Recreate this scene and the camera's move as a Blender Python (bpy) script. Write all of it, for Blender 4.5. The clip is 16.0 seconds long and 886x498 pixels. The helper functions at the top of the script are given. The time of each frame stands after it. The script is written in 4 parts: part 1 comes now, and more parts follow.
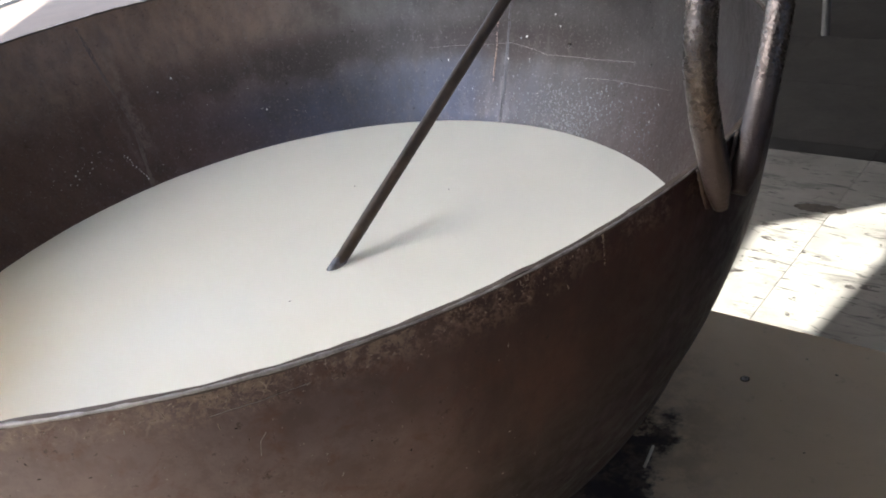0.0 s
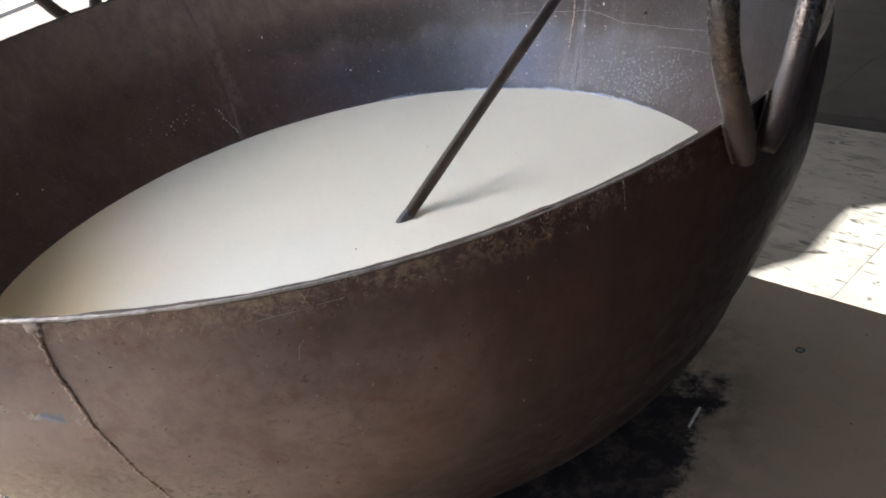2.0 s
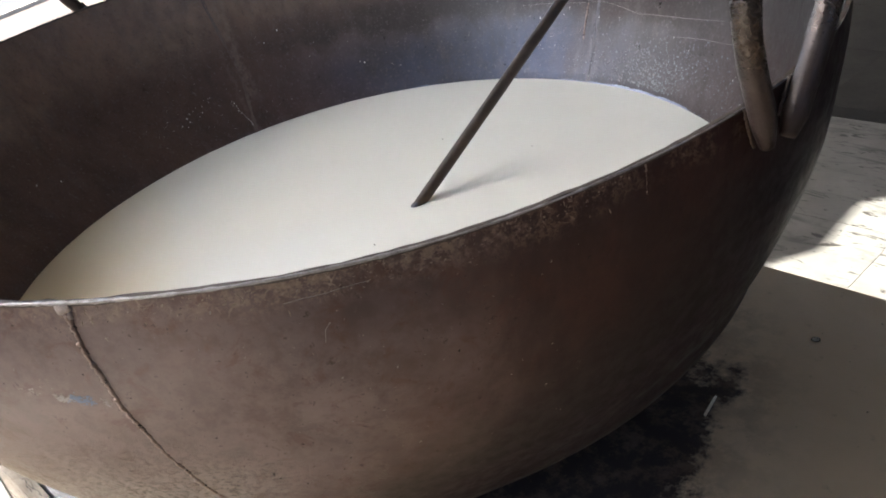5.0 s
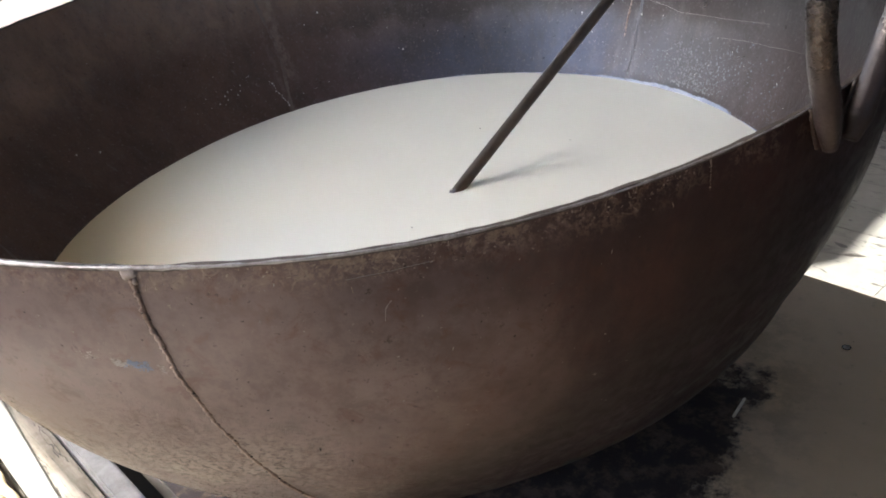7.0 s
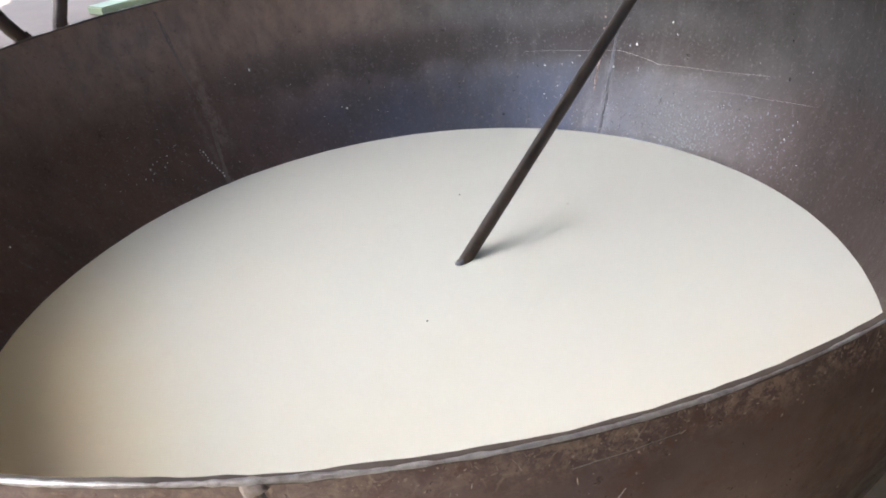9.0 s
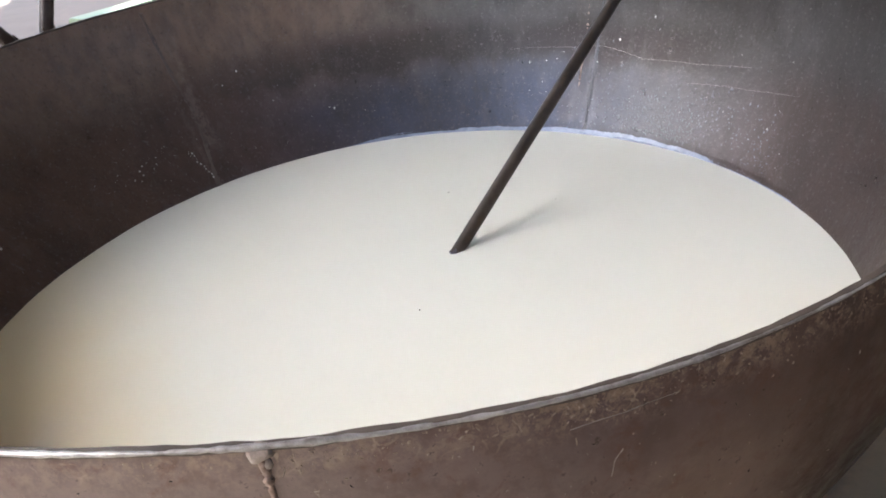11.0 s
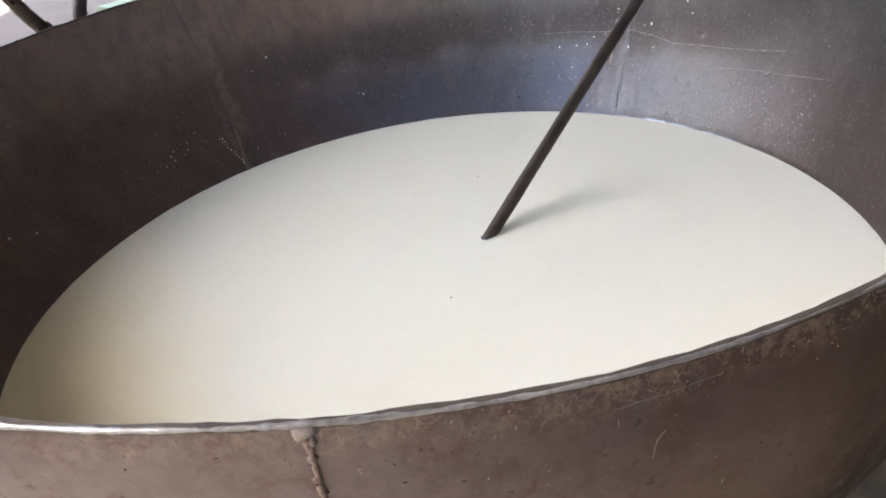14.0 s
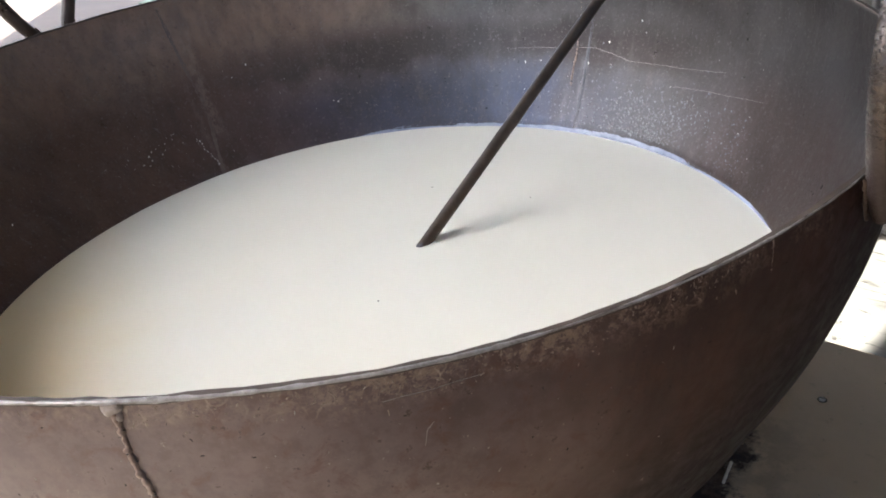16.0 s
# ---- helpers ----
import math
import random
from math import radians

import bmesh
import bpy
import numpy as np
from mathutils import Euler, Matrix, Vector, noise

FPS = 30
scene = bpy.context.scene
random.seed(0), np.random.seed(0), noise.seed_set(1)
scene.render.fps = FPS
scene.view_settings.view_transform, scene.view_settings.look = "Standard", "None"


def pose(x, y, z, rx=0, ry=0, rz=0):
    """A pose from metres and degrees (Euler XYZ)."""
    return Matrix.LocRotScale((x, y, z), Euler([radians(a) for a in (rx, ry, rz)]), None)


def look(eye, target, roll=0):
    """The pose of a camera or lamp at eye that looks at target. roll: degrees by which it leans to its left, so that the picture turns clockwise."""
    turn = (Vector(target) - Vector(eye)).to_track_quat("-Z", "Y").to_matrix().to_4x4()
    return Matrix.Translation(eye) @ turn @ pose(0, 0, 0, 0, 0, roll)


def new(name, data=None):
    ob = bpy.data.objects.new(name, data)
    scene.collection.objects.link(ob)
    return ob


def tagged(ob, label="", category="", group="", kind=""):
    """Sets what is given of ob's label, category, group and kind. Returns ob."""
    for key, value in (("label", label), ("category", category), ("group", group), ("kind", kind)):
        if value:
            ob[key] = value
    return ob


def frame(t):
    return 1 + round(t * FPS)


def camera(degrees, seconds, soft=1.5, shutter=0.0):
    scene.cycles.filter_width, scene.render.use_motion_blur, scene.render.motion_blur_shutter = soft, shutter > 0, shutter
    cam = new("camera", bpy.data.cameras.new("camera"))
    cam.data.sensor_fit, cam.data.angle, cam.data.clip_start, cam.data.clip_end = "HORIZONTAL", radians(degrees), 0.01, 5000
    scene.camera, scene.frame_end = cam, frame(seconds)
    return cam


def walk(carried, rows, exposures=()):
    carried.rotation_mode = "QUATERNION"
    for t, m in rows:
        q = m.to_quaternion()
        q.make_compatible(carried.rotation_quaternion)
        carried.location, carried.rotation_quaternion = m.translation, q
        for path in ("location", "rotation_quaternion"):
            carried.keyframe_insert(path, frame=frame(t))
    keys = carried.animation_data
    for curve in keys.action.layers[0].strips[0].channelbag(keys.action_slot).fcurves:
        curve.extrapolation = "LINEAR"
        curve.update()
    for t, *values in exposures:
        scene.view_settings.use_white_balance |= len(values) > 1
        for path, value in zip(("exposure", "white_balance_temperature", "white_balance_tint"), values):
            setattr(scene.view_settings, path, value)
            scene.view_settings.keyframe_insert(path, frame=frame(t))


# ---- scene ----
cam = camera(53.97, 16.0, soft=1.8)
PATH = [
    (0.0, 0.1473, -0.9822, 0.7784, 61.750, 8.611, -6.589),
    (0.5, 0.1550, -0.9826, 0.7735, 61.021, 8.775, -3.935),
    (1.0, 0.1682, -1.0213, 0.7813, 61.133, 8.712, -0.036),
    (1.5, 0.1806, -1.0488, 0.7779, 61.146, 8.904, 1.146),
    (2.0, 0.1843, -1.0415, 0.7738, 61.110, 9.053, 0.164),
    (2.5, 0.1751, -1.0281, 0.7765, 61.083, 9.101, 0.184),
    (3.0, 0.1809, -1.0349, 0.7699, 60.612, 9.164, 0.230),
    (3.5, 0.1804, -1.0418, 0.7675, 60.498, 9.081, 0.384),
    (3.7, 0.1765, -1.0415, 0.7731, 60.544, 9.172, 0.451),
    (5.8, 0.1701, -1.0588, 0.7682, 61.036, 9.595, 0.774),
    (6.0, 0.1661, -1.0597, 0.7674, 60.839, 9.633, 0.915),
    (6.5, 0.1613, -1.0498, 0.7666, 60.220, 8.903, 1.767),
    (7.0, 0.1382, -1.0580, 0.7724, 60.732, 7.175, 2.610),
    (7.5, 0.1034, -1.0200, 0.7790, 61.579, 5.827, -0.155),
    (8.0, 0.0214, -0.9410, 0.7917, 62.025, 5.741, -3.642),
    (8.5, -0.0333, -0.8943, 0.7775, 62.096, 5.910, -6.446),
    (8.7, -0.0512, -0.8807, 0.7738, 62.157, 5.153, -7.572),
    (10.8, -0.0653, -0.9054, 0.7592, 62.758, 6.194, -8.229),
    (11.0, -0.0656, -0.8980, 0.7586, 62.654, 5.918, -9.187),
    (11.5, -0.0767, -0.8967, 0.7590, 62.678, 5.308, -8.804),
    (12.0, -0.0778, -0.8973, 0.7540, 62.206, 5.529, -7.713),
    (12.5, -0.0783, -0.8981, 0.7583, 62.111, 5.797, -7.493),
    (13.0, -0.0853, -0.8989, 0.7557, 61.828, 5.761, -7.528),
    (13.5, -0.0884, -0.9027, 0.7580, 62.073, 5.694, -7.877),
    (14.0, -0.0753, -0.8985, 0.7563, 62.041, 6.468, -7.756),
    (14.5, -0.0719, -0.9001, 0.7554, 61.921, 6.654, -8.030),
    (15.0, -0.0515, -0.9143, 0.7622, 62.279, 7.192, -9.032),
    (15.5, -0.0197, -0.9280, 0.7645, 62.571, 7.461, -8.201),
    (16.0, 0.0520, -0.9663, 0.7777, 62.368, 6.014, -4.442),
]
EXPOSE = [(0.0, 2.81, 6000, 5), (0.5, 2.70, 6000, 5), (1.0, 2.80, 6000, 5), (7.2, 2.80, 6000, 5), (8.4, 2.97, 6000, 5), (15.0, 2.96, 6000, 5), (16.0, 2.98, 6000, 5)]
walk(cam, [(t, pose(x, y, z, rx, ry, rz)) for t, x, y, z, rx, ry, rz in PATH], exposures=EXPOSE)

# ---- light: hazy open sky on one side, sun through a gap cut in the added roof ----
SUN = Vector((-0.65, 0.028, 0.80)).normalized()
world = bpy.data.worlds.new("sky")
bpy.context.scene.world = world
world.use_nodes = True
wn = world.node_tree.nodes
sky = wn.new("ShaderNodeTexSky")
sky.sky_type = "NISHITA"
sky.sun_disc = False
sky.sun_elevation = math.asin(SUN.z)
sky.sun_rotation = math.atan2(SUN.x, SUN.y)
sky.air_density, sky.dust_density, sky.ozone_density = 0.8, 5.0, 1.0
wn["Background"].inputs["Strength"].default_value = 0.15
world.node_tree.links.new(sky.outputs["Color"], wn["Background"].inputs["Color"])
sun = new("sun", bpy.data.lights.new("sun", "SUN"))
sun.data.energy, sun.data.angle, sun.data.color = 5.0, math.radians(0.6), (1.0, 0.94, 0.86)
sun.matrix_world = look((0, 0, 6), Vector((0, 0, 6)) - SUN)

# ---- materials ----
def mat(name):
    m = bpy.data.materials.new(name)
    m.use_nodes = True
    t = m.node_tree
    return m, t, t.nodes["Principled BSDF"]

def coords(t, scale=(1, 1, 1), kind="Object"):
    tc = t.nodes.new("ShaderNodeTexCoord")
    mp = t.nodes.new("ShaderNodeMapping")
    mp.inputs["Scale"].default_value = scale
    t.links.new(tc.outputs[kind], mp.inputs["Vector"])
    return mp.outputs["Vector"]

def fbm(t, vec, scale, detail=4.0, rough=0.6, dist=0.0):
    n = t.nodes.new("ShaderNodeTexNoise")
    n.inputs["Scale"].default_value = scale
    n.inputs["Detail"].default_value = detail
    n.inputs["Roughness"].default_value = rough
    n.inputs["Distortion"].default_value = dist
    t.links.new(vec, n.inputs["Vector"])
    return n.outputs["Fac"]

def ramp(t, fac, stops):
    r = t.nodes.new("ShaderNodeValToRGB")
    e = r.color_ramp.elements
    while len(e) < len(stops):
        e.new(0.5)
    for el, (p, c) in zip(e, stops):
        el.position = p
        el.color = (*c, 1) if len(c) == 3 else c
    t.links.new(fac, r.inputs["Fac"])
    return r.outputs["Color"]

def grey(v):
    return (v, v, v)

def mix(t, fac, a, b, blend="MIX"):
    m = t.nodes.new("ShaderNodeMix")
    m.data_type, m.blend_type = "RGBA", blend
    for sock, val in ((m.inputs[0], fac), (m.inputs[6], a), (m.inputs[7], b)):
        if isinstance(val, (int, float)):
            sock.default_value = val if sock == m.inputs[0] else (val, val, val, 1)
        elif isinstance(val, tuple):
            sock.default_value = (*val, 1)
        else:
            t.links.new(val, sock)
    return m.outputs[2]

def calc(t, op, a, b=0.0):
    m = t.nodes.new("ShaderNodeMath")
    m.operation = op
    for sock, val in zip(m.inputs, (a, b)):
        if isinstance(val, (int, float)):
            sock.default_value = val
        else:
            t.links.new(val, sock)
    return m.outputs[0]

def remap(t, v, a, b, c=0.0, d=1.0):
    m = t.nodes.new("ShaderNodeMapRange")
    m.interpolation_type = "SMOOTHSTEP"
    m.inputs[1].default_value, m.inputs[2].default_value = a, b
    m.inputs[3].default_value, m.inputs[4].default_value = c, d
    t.links.new(v, m.inputs[0])
    return m.outputs[0]

def bump(t, bsdf, height, strength, dist=0.001):
    b = t.nodes.new("ShaderNodeBump")
    b.inputs["Strength"].default_value = strength
    b.inputs["Distance"].default_value = dist
    t.links.new(height, b.inputs["Height"])
    t.links.new(b.outputs["Normal"], bsdf.inputs["Normal"])

def axis(t, i):
    s = t.nodes.new("ShaderNodeSeparateXYZ")
    t.links.new(coords(t), s.inputs[0])
    return s.outputs[i]

def iron_outside():
    m, t, b = mat("weathered_iron")
    v = coords(t)
    big, fine = fbm(t, v, 5, 5, 0.6, 0.4), fbm(t, v, 60, 6, 0.7)
    col = ramp(t, big, [(0.3, (0.048, 0.029, 0.026)), (0.55, (0.078, 0.049, 0.043)), (0.75, (0.108, 0.076, 0.068))])
    rust = fbm(t, coords(t, (1, 1, 0.6)), 14, 7, 0.72, 0.2)
    col = mix(t, remap(t, rust, 0.45, 0.65, 0.0, 0.6), col, (0.095, 0.047, 0.034))
    col = mix(t, remap(t, fbm(t, v, 170, 5, 0.75), 0.60, 0.72, 0.0, 0.55), col, (0.15, 0.115, 0.09))
    col = mix(t, remap(t, fine, 0.52, 0.75), col, (0.088, 0.053, 0.046))
    x, z = axis(t, 0), axis(t, 2)
    wob = calc(t, "SUBTRACT", fbm(t, v, 6, 5, 0.65, 0.3), 0.5)
    # light painted in: left flank paled as lit from the sunny ground
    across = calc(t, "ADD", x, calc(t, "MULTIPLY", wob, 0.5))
    flank_light = calc(t, "MULTIPLY", calc(t, "MULTIPLY", remap(t, across, 0.28, -0.06), remap(t, z, 0.505, 0.37, 0.62, 1.1)), remap(t, fine, 0.35, 0.6, 0.45, 0.8))
    col = mix(t, flank_light, col, (0.252, 0.190, 0.178))
    # worn, lighter crust close under the lip
    place = calc(t, "ADD", calc(t, "MULTIPLY", calc(t, "MULTIPLY", remap(t, x, -0.14, 0.04), remap(t, x, 0.40, 0.22)), 0.55), 0.48)
    band = calc(t, "MULTIPLY", remap(t, calc(t, "ADD", z, calc(t, "MULTIPLY", wob, 0.05)), 0.484, 0.513), place)
    crust = calc(t, "MULTIPLY", calc(t, "MULTIPLY", band, remap(t, fbm(t, v, 30, 7, 0.75), 0.37, 0.56)), remap(t, fbm(t, v, 150, 7, 0.85), 0.43, 0.57))
    col = mix(t, calc(t, "MULTIPLY", crust, 0.68), col, (0.34, 0.245, 0.18))
    # cracked scale: thin pale lines round darker islands under the lip
    vor = t.nodes.new("ShaderNodeTexVoronoi")
    vor.feature = "DISTANCE_TO_EDGE"
    vor.inputs["Scale"].default_value = 55
    warp = t.nodes.new("ShaderNodeVectorMath")
    warp.operation = "MULTIPLY_ADD"
    warp.inputs[1].default_value = (0.03, 0.03, 0.03)
    wn3 = t.nodes.new("ShaderNodeTexNoise")
    wn3.inputs["Scale"].default_value = 40
    wn3.inputs["Detail"].default_value = 4
    t.links.new(v, wn3.inputs["Vector"])
    t.links.new(wn3.outputs["Color"], warp.inputs[0])
    t.links.new(v, warp.inputs[2])
    t.links.new(warp.outputs[0], vor.inputs["Vector"])
    line = calc(t, "MULTIPLY", remap(t, vor.outputs["Distance"], 0.05, 0.01), remap(t, fbm(t, v, 25, 5, 0.7), 0.50, 0.62))
    col = mix(t, calc(t, "MULTIPLY", calc(t, "MULTIPLY", line, band), 0.8), col, (0.40, 0.31, 0.24))
    # pitted, ash-coloured scale low down by the seam, paled further for ground light
    low = calc(t, "MULTIPLY", remap(t, calc(t, "ADD", z, calc(t, "MULTIPLY", wob, 0.15)), 0.40, 0.26), remap(t, across, 0.10, -0.08))
    pit = remap(t, fbm(t, coords(t, (1, 1, 1.6)), 190, 6, 0.8), 0.42, 0.50)
    ash = mix(t, pit, (0.05, 0.038, 0.030), (0.39, 0.318, 0.272))
    col = mix(t, calc(t, "MULTIPLY", calc(t, "MULTIPLY", low, remap(t, fbm(t, v, 11, 5, 0.65), 0.35, 0.65, 0.25, 1.0)), 0.9), col, ash)
    # bright nicks, dark pits and rusty blotches all over
    col = mix(t, remap(t, fbm(t, v, 34, 6, 0.75, 0.5), 0.53, 0.66, 0.0, 0.5), col, (0.105, 0.048, 0.034))
    col = mix(t, remap(t, fbm(t, v, 120, 5, 0.8), 0.60, 0.68, 0.0, 0.75), col, (0.045, 0.030, 0.026))
    col = mix(t, remap(t, fbm(t, coords(t, (1, 1, 0.8)), 210, 5, 0.8), 0.665, 0.71, 0.0, 0.9), col, (0.34, 0.29, 0.25))
    # shade painted in: right flank almost black, fading over a hand's breadth with blotches
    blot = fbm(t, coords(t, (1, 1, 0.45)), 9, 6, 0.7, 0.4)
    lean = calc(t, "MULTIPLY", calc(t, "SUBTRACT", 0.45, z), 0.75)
    flank_shade = remap(t, calc(t, "ADD", calc(t, "ADD", x, lean), calc(t, "MULTIPLY", calc(t, "SUBTRACT", blot, 0.5), 0.22)), 0.05, 0.30)
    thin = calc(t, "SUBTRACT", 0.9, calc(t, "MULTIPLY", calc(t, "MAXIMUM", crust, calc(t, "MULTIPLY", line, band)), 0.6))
    col = mix(t, calc(t, "MULTIPLY", flank_shade, thin), col, mix(t, remap(t, rust, 0.40, 0.62), (0.027, 0.014, 0.0145), (0.048, 0.022, 0.020)))
    # dark ragged patch low on the flank, above the spill; wet is its mask
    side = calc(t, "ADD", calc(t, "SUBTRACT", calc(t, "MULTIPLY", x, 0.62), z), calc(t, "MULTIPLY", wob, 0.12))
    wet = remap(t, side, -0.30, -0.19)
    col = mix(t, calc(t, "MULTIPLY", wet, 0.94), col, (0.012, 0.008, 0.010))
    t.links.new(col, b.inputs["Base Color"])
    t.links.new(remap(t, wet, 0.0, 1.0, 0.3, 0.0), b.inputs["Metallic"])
    t.links.new(remap(t, fine, 0.3, 0.7, 0.34, 0.52), b.inputs["Roughness"])
    t.links.new(remap(t, calc(t, "MAXIMUM", wet, flank_shade), 0.0, 1.0, 0.3, 0.14), b.inputs["Specular IOR Level"])
    h = calc(t, "ADD", calc(t, "MULTIPLY", big, 0.8), calc(t, "ADD", calc(t, "MULTIPLY", fine, 0.25), calc(t, "MULTIPLY", calc(t, "MULTIPLY", pit, low), 0.8)))
    bump(t, b, h, 0.5, 0.0025)
    return m

def iron_inside():
    m, t, b = mat("scoured_iron")
    v = coords(t)
    z = axis(t, 2)
    big, fine = fbm(t, v, 4, 5, 0.6, 0.5), fbm(t, v, 90, 5, 0.7)
    streak = fbm(t, coords(t, (14, 14, 1.2)), 3, 6, 0.7)
    mott = fbm(t, coords(t, (1, 1, 0.5)), 34, 6, 0.72, 0.1)
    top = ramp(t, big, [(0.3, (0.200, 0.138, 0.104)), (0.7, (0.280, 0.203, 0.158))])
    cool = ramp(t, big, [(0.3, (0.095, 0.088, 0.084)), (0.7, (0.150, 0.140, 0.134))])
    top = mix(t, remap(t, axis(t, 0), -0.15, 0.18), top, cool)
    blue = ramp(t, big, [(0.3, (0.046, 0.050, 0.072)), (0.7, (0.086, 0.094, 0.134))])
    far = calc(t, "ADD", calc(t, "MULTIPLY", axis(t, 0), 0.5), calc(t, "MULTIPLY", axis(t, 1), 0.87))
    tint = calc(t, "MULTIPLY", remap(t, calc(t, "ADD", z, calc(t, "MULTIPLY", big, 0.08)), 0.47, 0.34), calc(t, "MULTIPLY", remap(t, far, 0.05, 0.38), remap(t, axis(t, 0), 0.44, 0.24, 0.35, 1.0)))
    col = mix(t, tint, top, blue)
    # darker brown below a wavering line, all round but where the heat has blued the iron
    lower_tone = calc(t, "MULTIPLY", remap(t, calc(t, "ADD", z, calc(t, "MULTIPLY", fbm(t, coords(t, (1, 1, 0.6)), 5, 5, 0.65, 0.4), 0.09)), 0.475, 0.405), remap(t, far, 0.50, 0.30))
    col = mix(t, calc(t, "MULTIPLY", lower_tone, 0.75), col, (0.110, 0.070, 0.055))
    # dark brown patches and the darker right flank
    patch = fbm(t, coords(t, (1, 1, 0.55)), 6.5, 6, 0.68, 0.5)
    col = mix(t, remap(t, patch, 0.49, 0.64, 0.0, 0.45), col, (0.060, 0.050, 0.045))
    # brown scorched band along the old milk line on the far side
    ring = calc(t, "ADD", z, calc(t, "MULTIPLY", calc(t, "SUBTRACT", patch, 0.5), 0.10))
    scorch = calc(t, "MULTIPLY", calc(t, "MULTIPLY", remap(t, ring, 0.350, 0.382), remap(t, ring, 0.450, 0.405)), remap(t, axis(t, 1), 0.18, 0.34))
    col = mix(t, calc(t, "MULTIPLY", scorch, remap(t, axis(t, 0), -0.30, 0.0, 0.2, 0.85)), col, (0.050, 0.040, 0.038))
    # pale runs of old milk down the ground-off welds
    def run(deg, half, z0, z1, amount, colour):
        c, q = math.cos(math.radians(deg)), math.sin(math.radians(deg))
        side = calc(t, "ADD", calc(t, "MULTIPLY", axis(t, 0), -q), calc(t, "MULTIPLY", axis(t, 1), c))
        side = calc(t, "ABSOLUTE", calc(t, "ADD", side, calc(t, "MULTIPLY", calc(t, "SUBTRACT", fbm(t, coords(t, (1, 1, 0.3)), 22, 5, 0.7), 0.5), 0.022)))
        ahead = calc(t, "ADD", calc(t, "MULTIPLY", axis(t, 0), c), calc(t, "MULTIPLY", axis(t, 1), q))
        k = calc(t, "MULTIPLY", remap(t, side, half, half * 0.2), remap(t, ahead, 0.2, 0.3))
        k = calc(t, "MULTIPLY", k, calc(t, "MULTIPLY", remap(t, z, z1, z1 - 0.03), remap(t, z, z0, z0 + 0.02)))
        return mix(t, calc(t, "MULTIPLY", calc(t, "MULTIPLY", k, remap(t, fbm(t, coords(t, (3, 3, 0.4)), 45, 5, 0.7), 0.38, 0.60)), amount), col, colour)
    col = run(50.3, 0.014, 0.22, 0.385, 0.5, (0.19, 0.185, 0.19))
    col = run(53.5, 0.007, 0.22, 0.340, 0.3, (0.19, 0.185, 0.19))
    col = run(120.3, 0.016, 0.30, 0.50, 0.42, (0.30, 0.235, 0.195))
    col = run(122.8, 0.008, 0.22, 0.42, 0.25, (0.27, 0.21, 0.175))
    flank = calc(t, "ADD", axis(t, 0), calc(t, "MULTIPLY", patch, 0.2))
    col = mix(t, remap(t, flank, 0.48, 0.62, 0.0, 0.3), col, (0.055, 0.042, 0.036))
    # hidden near side coloured warm brown, an unseen reflector that tints the milk
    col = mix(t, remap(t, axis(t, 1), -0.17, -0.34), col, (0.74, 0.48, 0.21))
    col = mix(t, remap(t, streak, 0.50, 0.72, 0.0, 0.30), col, (0.15, 0.135, 0.122))
    col = mix(t, remap(t, mott, 0.36, 0.62, 0.28, 0.0), col, (0.055, 0.045, 0.040))
    col = mix(t, remap(t, fbm(t, v, 230, 4, 0.75), 0.56, 0.70, 0.0, 0.6), col, (0.23, 0.21, 0.20))
    col = mix(t, remap(t, fbm(t, v, 190, 4, 0.75), 0.57, 0.66, 0.0, 0.35), col, (0.05, 0.04, 0.035))
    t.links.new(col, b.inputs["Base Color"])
    t.links.new(remap(t, calc(t, "ADD", calc(t, "MULTIPLY", axis(t, 0), 1.0), calc(t, "MULTIPLY", axis(t, 1), 0.25)), 0.20, 0.47, 0.15, 0.8), b.inputs["Metallic"])
    t.links.new(calc(t, "ADD", remap(t, fine, 0.3, 0.7, 0.0, 0.1), remap(t, mott, 0.35, 0.65, 0.26, 0.37)), b.inputs["Roughness"])
    t.links.new(remap(t, axis(t, 0), -0.25, 0.2, 0.15, 0.5), b.inputs["Specular IOR Level"])
    bump(t, b, calc(t, "ADD", calc(t, "MULTIPLY", big, 0.7), calc(t, "ADD", calc(t, "MULTIPLY", fine, 0.35), calc(t, "MULTIPLY", mott, 0.5))), 0.55, 0.003)
    return m

def iron_bar(name, c0, c1, metal=0.8, rough=(0.28, 0.5), scale=70):
    m, t, b = mat(name)
    v = coords(t)
    f, g = fbm(t, v, scale, 6, 0.7), fbm(t, v, 9, 4, 0.6, 0.5)
    t.links.new(ramp(t, calc(t, "ADD", calc(t, "MULTIPLY", f, 0.5), calc(t, "MULTIPLY", g, 0.5)), [(0.35, c0), (0.65, c1)]), b.inputs["Base Color"])
    b.inputs["Metallic"].default_value = metal
    t.links.new(remap(t, f, 0.3, 0.7, *rough), b.inputs["Roughness"])
    bump(t, b, f, 0.5, 0.0015)
    return m

